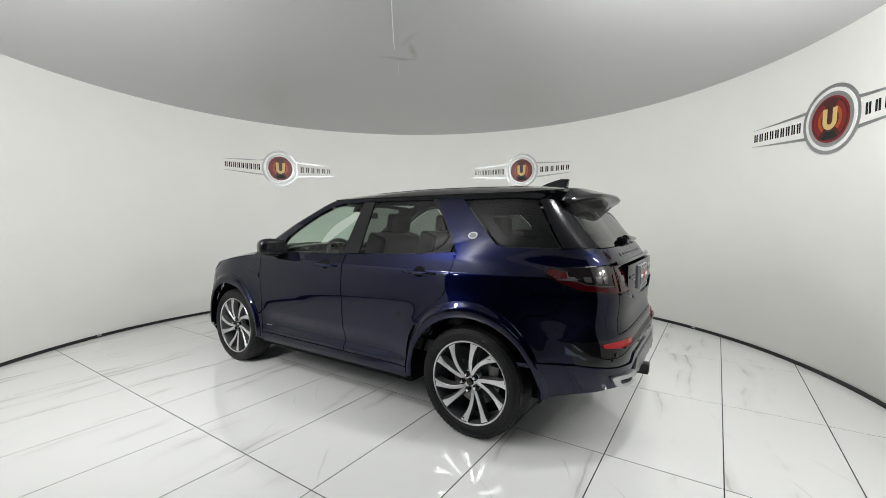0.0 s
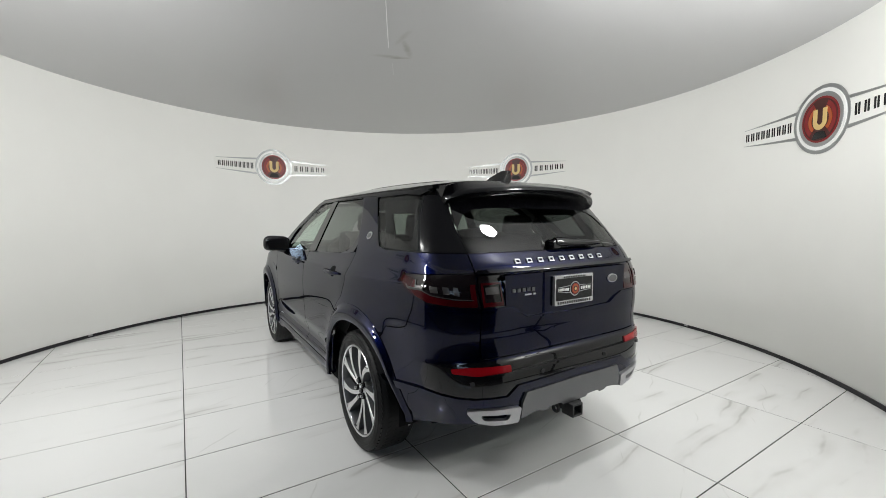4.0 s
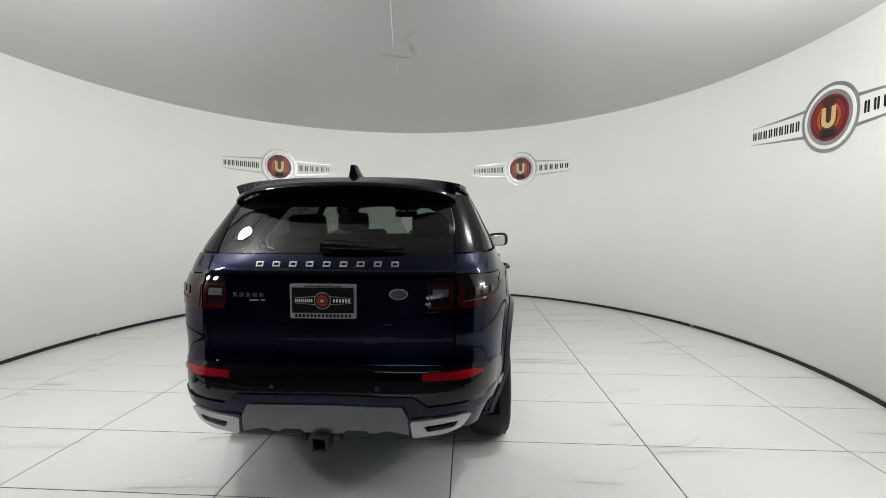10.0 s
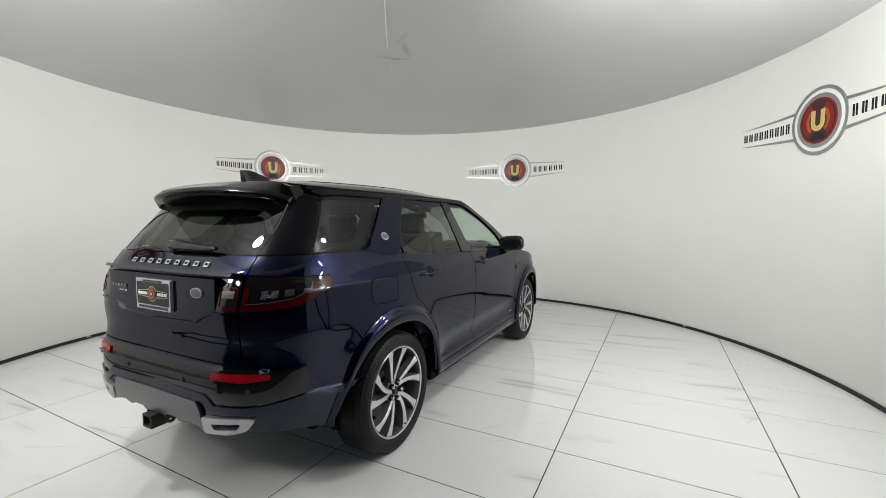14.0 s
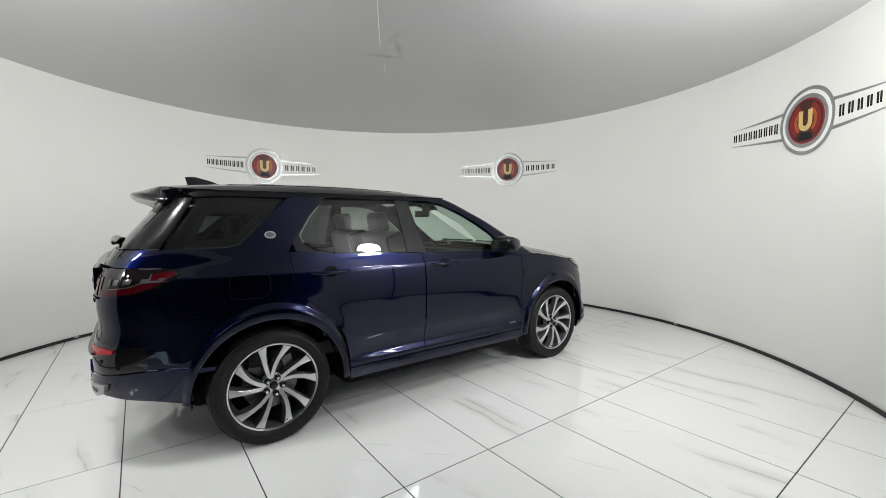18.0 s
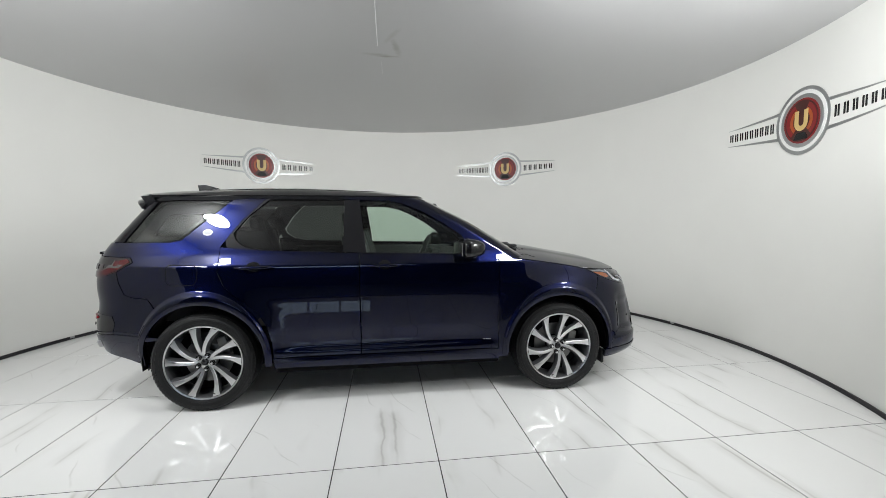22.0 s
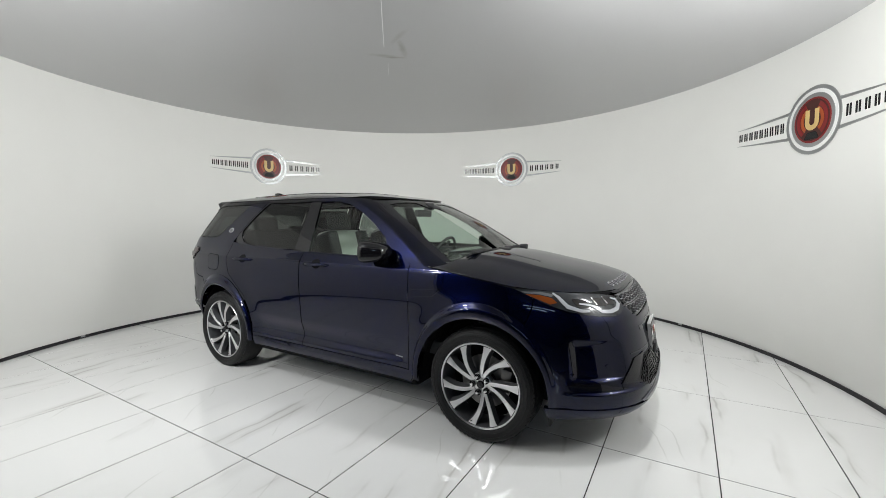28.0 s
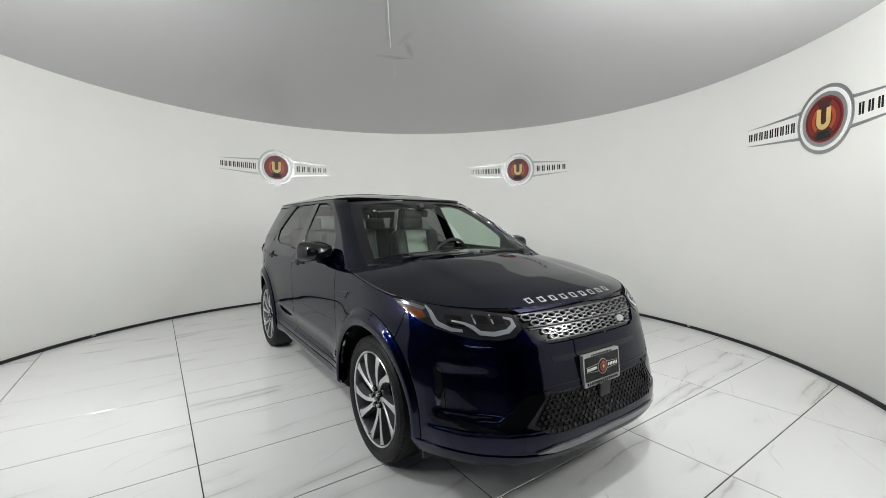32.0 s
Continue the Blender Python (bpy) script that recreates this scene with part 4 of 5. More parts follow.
for y in (0.600, 0.672):
    pair("cell_frame", rounded([(front_s(y - 0.003, 0.91), 0.905), (front_s(y - 0.003, 0.94), 0.945), (front_s(y + 0.003, 0.94), 0.945), (front_s(y + 0.003, 0.91), 0.905)], 0.002), body_side, SATIN, headlamp, off=0.0068, thick=0.003)

bumper_poly = arc(AXLE, 55, -6, ARCH_R, 12) + on_outline([(1.815, 0.262), (1.95, 0.262)]) + [(front_s(0.5, 0.29), 0.290), (F0, 0.310), (F0, 0.800), (front_s(0.345, 0.8), 0.798), (front_s(0.405, 0.82), 0.818), (front_s(0.455, 0.87), 0.868), (front_s(0.495, 0.89), 0.895), (front_s(0.62, 0.88), 0.880), (front_sx(1.98, 0.88), 0.885), (front_sx(1.85, 0.92), 0.925)] + on_outline([(1.72, 0.962), (1.712, 0.945), (1.705, 0.88), (1.671, 0.80)])
front_bumper = cross("front_bumper", bumper_poly, body_side, PAINT, None, "navy front bumper", thick=0.03, step=(0.018, 0.0125))
cross("nose_panel", [(F0, 0.972), (F0, 0.962), (front_s(0.44, 0.945), 0.948), (front_s(0.48, 0.96), 0.962), (front_s(0.2, 0.975), 0.972)], body_side, PAINT, None, "navy strip above the grille", off=-0.002)
# grille
gr = [(F0, 0.958), (F0, 0.804), (front_s(0.34, 0.8), 0.802), (front_s(0.402, 0.82), 0.822), (front_s(0.452, 0.875), 0.872), (front_s(0.475, 0.89), 0.90), (front_s(0.485, 0.94), 0.944), (front_s(0.2, 0.955), 0.954)]
grille = cross("grille", gr, body_side, BLACK_GLOSS, None, "black grille with bright honeycomb bars", off=-0.010, thick=0.02, step=(0.05, 0.03))


def nose(y, z):
    q = body_side(front_s(abs(y), z), z)
    return Vector((q.x, math.copysign(-q.y, y) if abs(y) > 0.5 else y, q.z))


def tail(y, z):
    q = body_side(rear_s(abs(y), z), z)
    return Vector((q.x, y, q.z))


def hexagon(cy, cz, ry, rz, k=1.0):
    return [(cy + ry * k, cz), (cy + ry * 0.55 * k, cz + rz * k), (cy - ry * 0.55 * k, cz + rz * k), (cy - ry * k, cz), (cy - ry * 0.55 * k, cz - rz * k), (cy + ry * 0.55 * k, cz - rz * k)]


def hoop(name, cy, cz, ry, rz, band, surf, mat, parent, off, thick=0.01):
    return panel(name, hexagon(cy, cz, ry, rz), surf, mat, parent, off=off, thick=thick, step=(0.2, 0.2), holes=[hexagon(cy, cz, ry - band, rz - band * 0.8)])


for zb in (0.846, 0.912):
    for row in (-1, 1):
        zc = zb + row * 0.0125
        lim = lerp(zc, [(0.80, 0.33), (0.84, 0.39), (0.90, 0.44), (0.95, 0.45)])
        for col in range(-6, 7):
            yc = col * 0.078 + (0.039 if row > 0 else 0.0)
            if abs(yc) > lim - 0.01:
                continue
            hoop("honeycomb_bar", yc, zc, 0.0290, 0.0128, 0.0050, nose, GRILLE_SILVER, grille, 0.004)
            if abs(yc + 0.05) > lim:
                continue
            panel("grille_tie", [(yc + 0.0285, zc - 0.0028), (yc + 0.0495, zc - 0.0028), (yc + 0.0495, zc + 0.0028), (yc + 0.0285, zc + 0.0028)], nose, GRILLE_SILVER, grille, off=0.003, thick=0.008, step=(0.2, 0.2))
    for s in (-1, 1):
        for dz in (-0.0275, 0.0275):
            lim = lerp(zb + dz, [(0.80, 0.33), (0.84, 0.41), (0.90, 0.455), (0.95, 0.46)])
            panel("grille_slat", [(0.0, zb + dz - 0.002), (s * lim, zb + dz - 0.002), (s * lim, zb + dz + 0.002), (0.0, zb + dz + 0.002)], nose, ALLOY_GREY, grille, off=0.0, thick=0.008, step=(0.08, 0.2))
# maker's oval, left plain
panel("oval_badge", [(0.24 + 0.036 * math.cos(2 * math.pi * k / 24), 0.846 + 0.016 * math.sin(2 * math.pi * k / 24)) for k in range(24)], nose, BADGE, grille, "small oval silver badge", off=0.012, thick=0.012)
# plain letter bars on the hood's lip
def letter_bars(n, y0, y1, z0, h, surf, mat, parent, off, fill=0.30, **kw):
    st = (y1 - y0) / n
    for k in range(n):
        yc = y0 + (k + 0.5) * st
        panel("letter_bar", rounded([(yc - st * fill, z0 - h), (yc + st * fill, z0 - h), (yc + st * fill, z0 + h), (yc - st * fill, z0 + h)], 0.003, 2), surf, mat, parent, off=off, thick=0.004, step=(0.2, 0.2), **kw)


def frame_bar(name, yc, v0, v1, w, t, surf, mat, parent, label="", **kw):
    """A letter-sized plain hollow bar."""
    return panel(name, [(yc - w, v0), (yc + w, v0), (yc + w, v1), (yc - w, v1)], surf, mat, parent, label, step=(0.2, 0.2), holes=[[(yc - w + t, v0 + t), (yc + w - t, v0 + t), (yc + w - t, v1 - t), (yc - w + t, v1 - t)]], **kw)


hood_lip = lambda y, xx: hood_top(xx, y)
for k in range(9):
    yc = -0.335 + k * 0.0838
    xe = float(np.interp(abs(yc), [q[1] for q in HOOD_RIM[::-1]], [q[0] for q in HOOD_RIM[::-1]])) - 0.050
    frame_bar("letter_bar", yc, xe - 0.020, xe + 0.020, 0.021, 0.0075, hood_lip, SATIN, hood, "silver letter-sized bar", off=0.003, thick=0.004, flip=True)

# lower intake, side slots, chin
intake = cross("lower_intake", rounded([(F0 + 0.001, 0.578), (F0 + 0.001, 0.392), (front_s(0.42, 0.40), 0.400), (front_s(0.545, 0.44), 0.440), (front_s(0.42, 0.57), 0.575)], 0.008), body_side, BLACK_PLASTIC, front_bumper, "black lower air intake", off=0.002, thick=0.01, step=(0.05, 0.05))
for row in range(8):
    zc = 0.408 + row * 0.0215
    lim = lerp(zc, [(0.40, 0.40), (0.44, 0.51), (0.57, 0.40)])
    for col in range(-15, 16):
        yc = col * 0.034 + (0.017 if row % 2 else 0)
        if abs(yc) < lim:
            hoop("mesh_bar", yc, zc, 0.0195, 0.0125, 0.0036, nose, BLACK_GLOSS, intake, 0.008, 0.006)
pair("intake_fin", [(front_s(0.40, 0.58), 0.592), (front_s(0.425, 0.57), 0.572), (front_s(0.55, 0.44), 0.440), (front_s(0.665, 0.45), 0.452), (front_s(0.54, 0.57), 0.580)], body_side, BLACK_GLOSS, front_bumper, "gloss black intake fin", off=0.006, thick=0.012)
pair("side_slot", rounded([(front_s(0.846, 0.6), 0.500), (front_s(0.828, 0.6), 0.500), (front_s(0.828, 0.7), 0.700), (front_s(0.846, 0.70), 0.712)], 0.008), body_side, BLACK_GLOSS, front_bumper, "black vertical air slot", off=0.003, thick=0.008, step=(0.02, 0.02))
pair("slot_blade", [(front_s(0.82, 0.48), 0.486), (front_s(0.62, 0.42), 0.422), (front_s(0.80, 0.43), 0.432), (front_s(0.86, 0.455), 0.455)], body_side, BLACK_GLOSS, front_bumper, "gloss black lower blade", off=0.003, thick=0.006)
cross("chin_bar", [(F0, 0.346), (F0, 0.316), (front_s(0.40, 0.31), 0.310), (front_s(0.50, 0.32), 0.320), (front_s(0.40, 0.34), 0.340)], body_side, CHIN, front_bumper, "satin silver chin bar", off=0.012, thick=0.03, step=(0.05, 0.03))
cross("front_lip", [(F0, 0.310), (F0, 0.290), (front_s(0.6, 0.27), 0.262), (front_sx(1.80, 0.25), 0.246), (front_sx(1.78, 0.29), 0.315), (front_sx(1.9, 0.30), 0.322), (front_s(0.66, 0.32), 0.318), (front_s(0.52, 0.31), 0.308), (front_s(0.4, 0.30), 0.302)], body_side, PAINT, front_bumper, "navy front lip", off=0.008, thick=0.03)
cross("lower_crease", [(F0, 0.605), (F0, 0.612), (front_s(0.56, 0.61), 0.612), (front_s(0.56, 0.61), 0.605)], body_side, BLACK_GLOSS, front_bumper, off=0.002, thick=0.004)
cross("upper_slit", [(F0, 0.700), (F0, 0.740), (front_s(0.36, 0.74), 0.738), (front_s(0.36, 0.70), 0.715)], body_side, BLACK_GLOSS, front_bumper, "narrow black slit below the grille", off=0.002, thick=0.004)
for y, z in ((0.30, 0.49), (-0.30, 0.49), (0.72, 0.56), (-0.72, 0.56)):
    panel("parking_sensor", [(y + 0.009 * math.cos(k * math.pi / 6), z + 0.009 * math.sin(k * math.pi / 6)) for k in range(12)], nose, PAINT, front_bumper, off=0.004, thick=0.008)


def plate(surf, yc, zc, w, h, sgn):
    """The show plate in its bright frame, its round mark and plain bars."""
    p = panel("number_plate", rounded([(yc - w, zc - h), (yc + w, zc - h), (yc + w, zc + h), (yc - w, zc + h)], 0.008), surf, PLATE_FRAME, car, "black show plate in a bright chrome frame", off=0.022, thick=0.02)
    panel("plate_face", rounded([(yc - w + 0.010, zc - h + 0.026), (yc + w - 0.010, zc - h + 0.026), (yc + w - 0.010, zc + h - 0.016), (yc - w + 0.010, zc + h - 0.016)], 0.006), surf, LOGO_DARK, p, "black plate face", off=0.0235, thick=0.002)
    zc += 0.004
    for s in (-1, 1):
        panel("wing_line", [(yc + s * 0.03, zc + 0.021), (yc + s * 0.135, zc + 0.013), (yc + s * 0.135, zc + 0.011), (yc + s * 0.03, zc + 0.017)], surf, SATIN, p, off=0.0245, thick=0.001)
        panel("wing_line", [(yc + s * 0.03, zc - 0.021), (yc + s * 0.135, zc - 0.013), (yc + s * 0.135, zc - 0.011), (yc + s * 0.03, zc - 0.017)], surf, SATIN, p, off=0.0245, thick=0.001)
    for r, mat, o in ((0.040, SATIN, 0.0255), (0.035, LOGO_DARK, 0.0265), (0.030, LOGO_RED, 0.0275), (0.024, LOGO_ORANGE, 0.0285), (0.016, LOGO_MAROON, 0.0295), (0.008, LOGO_GOLD, 0.0305)):
        panel("round_mark", circle(r, 24, cx=yc, cy=zc), surf, mat, p, off=o, thick=0.001)
    for n, a, b in ((9, -0.132, -0.046), (6, 0.046, 0.132)):
        letter_bars(n, yc + a, yc + b, zc, 0.008, surf, LOGO_WHITE, p, 0.0255)
    letter_bars(15, yc - w + 0.02, yc + w - 0.02, zc - h + 0.009, 0.007, surf, LOGO_DARK, p, 0.0235)
    letter_bars(13, yc - 0.09, yc + 0.09, zc + h - 0.014, 0.0045, surf, LOGO_DARK, p, 0.0235)
    return p


front_flat = lambda y, z: Vector((2.272 - 0.10 * (z - 0.6), y, z))
plate(front_flat, -0.03, 0.640, 0.155, 0.082, 1)
part("plate_bracket", one_box((2.298, -0.03, 0.530), (0.030, 0.09, 0.07), 0.006), BLACK_PLASTIC, car)

# tail
tailgate = cross("tailgate", [(R0, 0.742), (rear_s(0.604, 0.742), 0.742), (rear_s(0.604, 0.98), 0.98), (rear_s(0.604, 1.15), 1.15), (rear_s(0.604, 1.243), 1.243), (R0, 1.243)], body_side, PAINT, None, "navy tailgate", thick=0.02)
rear_glass = cross("rear_window", [(R0, 1.250), (rear_s(0.592, 1.25), 1.250), (rear_s(0.592, 1.40), 1.40), (rear_s(0.567, 1.5), 1.500), (rear_s(0.56, 1.55), 1.55), (R0, 1.565)], house_side, GLASS_DARK, tailgate, "dark privacy-tinted rear window", off=-0.006, thick=0.004)
cross("glass_border", [(R0, 1.480), (rear_s(0.30, 1.48), 1.482), (rear_s(0.46, 1.47), 1.470), (rear_s(0.53, 1.44), 1.44), (rear_s(0.592, 1.37), 1.37), (rear_s(0.592, 1.40), 1.40), (rear_s(0.567, 1.5), 1.500), (rear_s(0.56, 1.55), 1.55), (R0, 1.565)], house_side, BLACK_GLOSS, rear_glass, "black border at the top of the rear window", off=-0.002, thick=0.002)


def band_surf(s, z):
    q = body_side(s, 0.96)
    return Vector((q.x, q.y, z))


def on_band(y, z):
    return Vector((body_side(rear_s(abs(y), 0.96), 0.96).x, y, z))


band = cross("tailgate_band", [(R0, 1.140), (rear_s(0.472, 1.14), 1.140), (rear_s(0.472, 0.985), 0.988), (rear_s(0.445, 0.98), 0.985), (rear_s(0.38, 0.955), 0.962), (rear_s(0.32, 0.93), 0.928), (R0, 0.920)], band_surf, PAINT, tailgate, "dark navy panel round the plate", off=0.003, thick=0.04)
cross("band_lip", [(R0, 1.158), (rear_s(0.60, 1.155), 1.158), (rear_s(0.60, 1.145), 1.143), (R0, 1.143)], body_side, BLACK_GLOSS, tailgate, "black bar above the band", off=0.034, thick=0.05)
cross("band_edge", [(R0, 0.918), (rear_s(0.32, 0.93), 0.926), (rear_s(0.38, 0.955), 0.959), (rear_s(0.445, 0.98), 0.982), (rear_s(0.60, 0.98), 0.983), (rear_s(0.60, 0.975), 0.973), (rear_s(0.45, 0.97), 0.972), (rear_s(0.385, 0.95), 0.949), (rear_s(0.325, 0.92), 0.916), (R0, 0.908)], body_side, PAINT, tailgate, "raised navy edge below the band", off=0.012, thick=0.014)
lamp_in = pair("tail_lamp", [(rear_s(0.478, 1.13), 1.138), (rear_s(0.602, 1.13), 1.138), (rear_s(0.602, 0.99), 0.987), (rear_s(0.478, 0.99), 0.987)], body_side, DARK_LENS, tailgate, "smoked inner tail lamp", off=0.006, thick=0.008, step=(0.02, 0.02))
pair("lamp_ring", [(rear_s(0.485, 1.10), 1.105), (rear_s(0.597, 1.10), 1.105), (rear_s(0.597, 1.0), 0.993), (rear_s(0.485, 1.0), 0.993)], body_side, RED_LENS, lamp_in, "red square light guide", off=0.009, thick=0.003, holes=[[(rear_s(0.496, 1.09), 1.094), (rear_s(0.586, 1.09), 1.094), (rear_s(0.586, 1.01), 1.012), (rear_s(0.496, 1.01), 1.012)]])
pair("lamp_reverse", [(rear_s(0.505, 1.08), 1.084), (rear_s(0.578, 1.08), 1.084), (rear_s(0.578, 1.05), 1.050), (rear_s(0.505, 1.05), 1.050)], body_side, TAIL_OPTIC, lamp_in, off=0.009, thick=0.003, step=(0.015, 0.01))
lo = [(rear_s(0.612, 1.14), 1.148), (rear_s(0.612, 0.99), 0.988), (rear_s(0.70, 1.0), 0.990), (rear_sx(-2.05, 1.0), 1.006), (rear_sx(-1.95, 1.04), 1.044), (rear_sx(-1.845, 1.1), 1.106), (rear_sx(-1.865, 1.13), 1.138)]
lamp_out = pair("tail_lamp", lo, body_side, DARK_LENS, None, "smoked wrap-round tail lamp with red light guide", off=0.006, thick=0.02, step=(0.04, 0.04))
pair("light_guide", [(rear_s(0.625, 1.09), 1.100), (rear_s(0.625, 0.99), 0.996), (rear_s(0.70, 1.0), 0.998), (rear_sx(-2.05, 1.01), 1.014), (rear_sx(-1.95, 1.05), 1.052), (rear_sx(-1.86, 1.1), 1.108), (rear_sx(-1.88, 1.13), 1.130), (rear_sx(-1.97, 1.11), 1.112), (rear_sx(-1.98, 1.08), 1.082), (rear_sx(-2.07, 1.045), 1.045), (rear_s(0.71, 1.03), 1.028), (rear_s(0.65, 1.025), 1.024), (rear_s(0.65, 1.09), 1.098)], body_side, RED_LENS, lamp_out, "red light guide", off=0.009, thick=0.003, step=(0.04, 0.04))
pair("lamp_trim", [(rear_s(0.64, 1.03), 1.030), (rear_s(0.71, 1.035), 1.036), (rear_sx(-2.07, 1.05), 1.052), (rear_sx(-1.985, 1.085), 1.088), (rear_sx(-1.975, 1.11), 1.117), (rear_sx(-1.968, 1.11), 1.117), (rear_sx(-1.978, 1.08), 1.084), (rear_sx(-2.07, 1.045), 1.047), (rear_s(0.71, 1.03), 1.031), (rear_s(0.64, 1.025), 1.026)], body_side, TAIL_OPTIC, lamp_out, "thin pale line in the lamp", off=0.0095, thick=0.003, step=(0.04, 0.04))
for k in range(4):
    y = 0.70 + 0.035 * k
    pair("lamp_cell", [(rear_s(y, 1.06), 1.050 + 0.006 * k), (rear_s(y + 0.02, 1.06), 1.052 + 0.006 * k), (rear_s(y + 0.02, 1.09), 1.090), (rear_s(y, 1.09), 1.088)], body_side, TAIL_OPTIC, lamp_out, "dim lamp cell", off=0.009, thick=0.003, step=(0.04, 0.04))
plate(lambda y, z: Vector((-2.242, -y, z)), 0.0, 1.035, 0.155, 0.080, -1)
panel("oval_badge", [(-0.35 + 0.044 * math.cos(2 * math.pi * k / 28), 1.068 + 0.025 * math.sin(2 * math.pi * k / 28)) for k in range(28)], on_band, BADGE, tailgate, "oval silver badge with a dark middle", off=0.010, thick=0.008, flip=True)
panel("badge_middle", [(-0.35 + 0.036 * math.cos(2 * math.pi * k / 28), 1.068 + 0.020 * math.sin(2 * math.pi * k / 28)) for k in range(28)], on_band, ALLOY_GREY, tailgate, off=0.0115, thick=0.002, flip=True)
for k in range(9):
    yc = 0.338 - k * 0.0825
    frame_bar("letter_bar", yc, 1.185, 1.208, 0.0175, 0.0055, tail, SATIN, tailgate, "silver letter-sized bar", off=0.006, thick=0.005, flip=True)
for k in range(5):
    yc = 0.425 - k * 0.032
    panel("letter_bar", [(yc - 0.010, 1.052), (yc + 0.010, 1.052), (yc + 0.010, 1.070), (yc - 0.010, 1.070)], on_band, ALLOY_GREY, tailgate, off=0.008, thick=0.004, step=(0.2, 0.2), flip=True)
for y0, y1 in ((0.355, 0.312), (0.300, 0.280)):
    panel("letter_bar", [(y0, 1.032), (y1, 1.032), (y1, 1.040), (y0, 1.040)], on_band, SATIN, tailgate, off=0.008, thick=0.003, step=(0.2, 0.2), flip=True)

rb = arc(-AXLE, 130, 190, ARCH_R, 10)
rear_bumper = cross("rear_bumper", [(rear_sx(-1.742, .84), 0.840)] + rb + [(rear_sx(-1.80, .33), 0.330), (rear_sx(-2.0, .37), 0.375), (rear_s(0.70, 0.40), 0.415), (rear_s(0.5, 0.42), 0.425), (rear_s(0.40, 0.46), 0.470), (R0, 0.470), (R0, 0.736), (rear_s(0.610, 0.73), 0.736), (rear_s(0.610, .99), 0.995), (rear_sx(-2.05, 1.0), 1.016), (rear_sx(-1.968, 1.03), 1.040), (rear_sx(-1.951, .96), 0.958), (rear_sx(-1.911, .87), 0.871), (rear_sx(-1.852, .85), 0.849)], body_side, PAINT, None, "navy rear bumper reaching up to the tail lamps", thick=0.03, step=FINE)
cross("bumper_band", [(R0, 0.722), (R0, 0.600), (rear_s(0.42, 0.6), 0.598), (rear_s(0.49, 0.55), 0.552), (rear_s(0.66, 0.55), 0.558), (rear_s(0.80, 0.58), 0.580), (rear_sx(-2.0, 0.65), 0.655), (rear_sx(-2.02, 0.7), 0.712), (rear_s(0.68, 0.73), 0.728)], body_side, BLACK_GLOSS, rear_bumper, "gloss black bumper insert", off=0.003, thick=0.008)
cross("bumper_ledge", [(R0, 0.668), (R0, 0.656), (rear_s(0.60, 0.66), 0.660), (rear_s(0.60, 0.67), 0.670)], body_side, BLACK_GLOSS, rear_bumper, off=0.022, thick=0.022)
pair("rear_reflector", rounded([(rear_s(0.46, 0.69), 0.700), (rear_s(0.46, 0.66), 0.664), (rear_s(0.64, 0.66), 0.668), (rear_s(0.735, 0.67), 0.682), (rear_s(0.74, 0.70), 0.702), (rear_s(0.68, 0.70), 0.708)], 0.006), body_side, REFLECTOR, rear_bumper, "red rear reflector", off=0.010, thick=0.012)
cross("bumper_fold", [(R0, 0.600), (R0, 0.560), (rear_s(0.40, 0.56), 0.555), (rear_s(0.50, 0.51), 0.508), (rear_s(0.68, 0.515), 0.515), (rear_s(0.83, 0.55), 0.548), (rear_s(0.80, 0.57), 0.578), (rear_s(0.66, 0.55), 0.556), (rear_s(0.49, 0.55), 0.548), (rear_s(0.42, 0.59), 0.594)], body_side, PAINT, rear_bumper, "navy folded edge of the bumper", off=0.012, thick=0.014)
skid = cross("skid_plate", [(R0, 0.555), (R0, 0.420), (rear_s(0.10, 0.42), 0.420), (rear_s(0.115, 0.43), 0.435), (rear_s(0.21, 0.43), 0.435), (rear_s(0.23, 0.42), 0.422), (rear_s(0.27, 0.42), 0.424), (rear_s(0.30, 0.44), 0.436), (rear_s(0.36, 0.43), 0.430), (rear_s(0.43, 0.42), 0.415), (rear_s(0.405, 0.5), 0.500), (rear_s(0.37, 0.55), 0.550)], body_side, SKID_GREY, rear_bumper, "grey ribbed skid plate", off=0.016, thick=0.03)
ex = [(rear_s(0.42, 0.49), 0.485), (rear_s(0.66, 0.505), 0.507), (rear_s(0.70, 0.50), 0.503), (rear_s(0.675, 0.44), 0.445), (rear_s(0.60, 0.42), 0.418), (rear_s(0.45, 0.41), 0.405)]
exh = [(rear_s(0.49, 0.46), 0.462), (rear_s(0.645, 0.48), 0.480), (rear_s(0.635, 0.45), 0.450), (rear_s(0.515, 0.435), 0.434)]
trims = pair("exhaust_trim", rounded(ex, 0.015), body_side, SATIN, rear_bumper, "satin silver exhaust surround", off=0.022, thick=0.04, holes=[rounded(exh, 0.008)])
pair("exhaust_mouth", rounded(exh, 0.008), body_side, UNDER, trims, "dark exhaust opening", off=-0.005, thick=0.004)
for y in (0.25, -0.25, 0.66, -0.66):
    panel("parking_sensor", circle(0.011, 14, cx=y, cy=0.632), tail, BLACK_PLASTIC, rear_bumper, off=0.008, thick=0.005, flip=True)
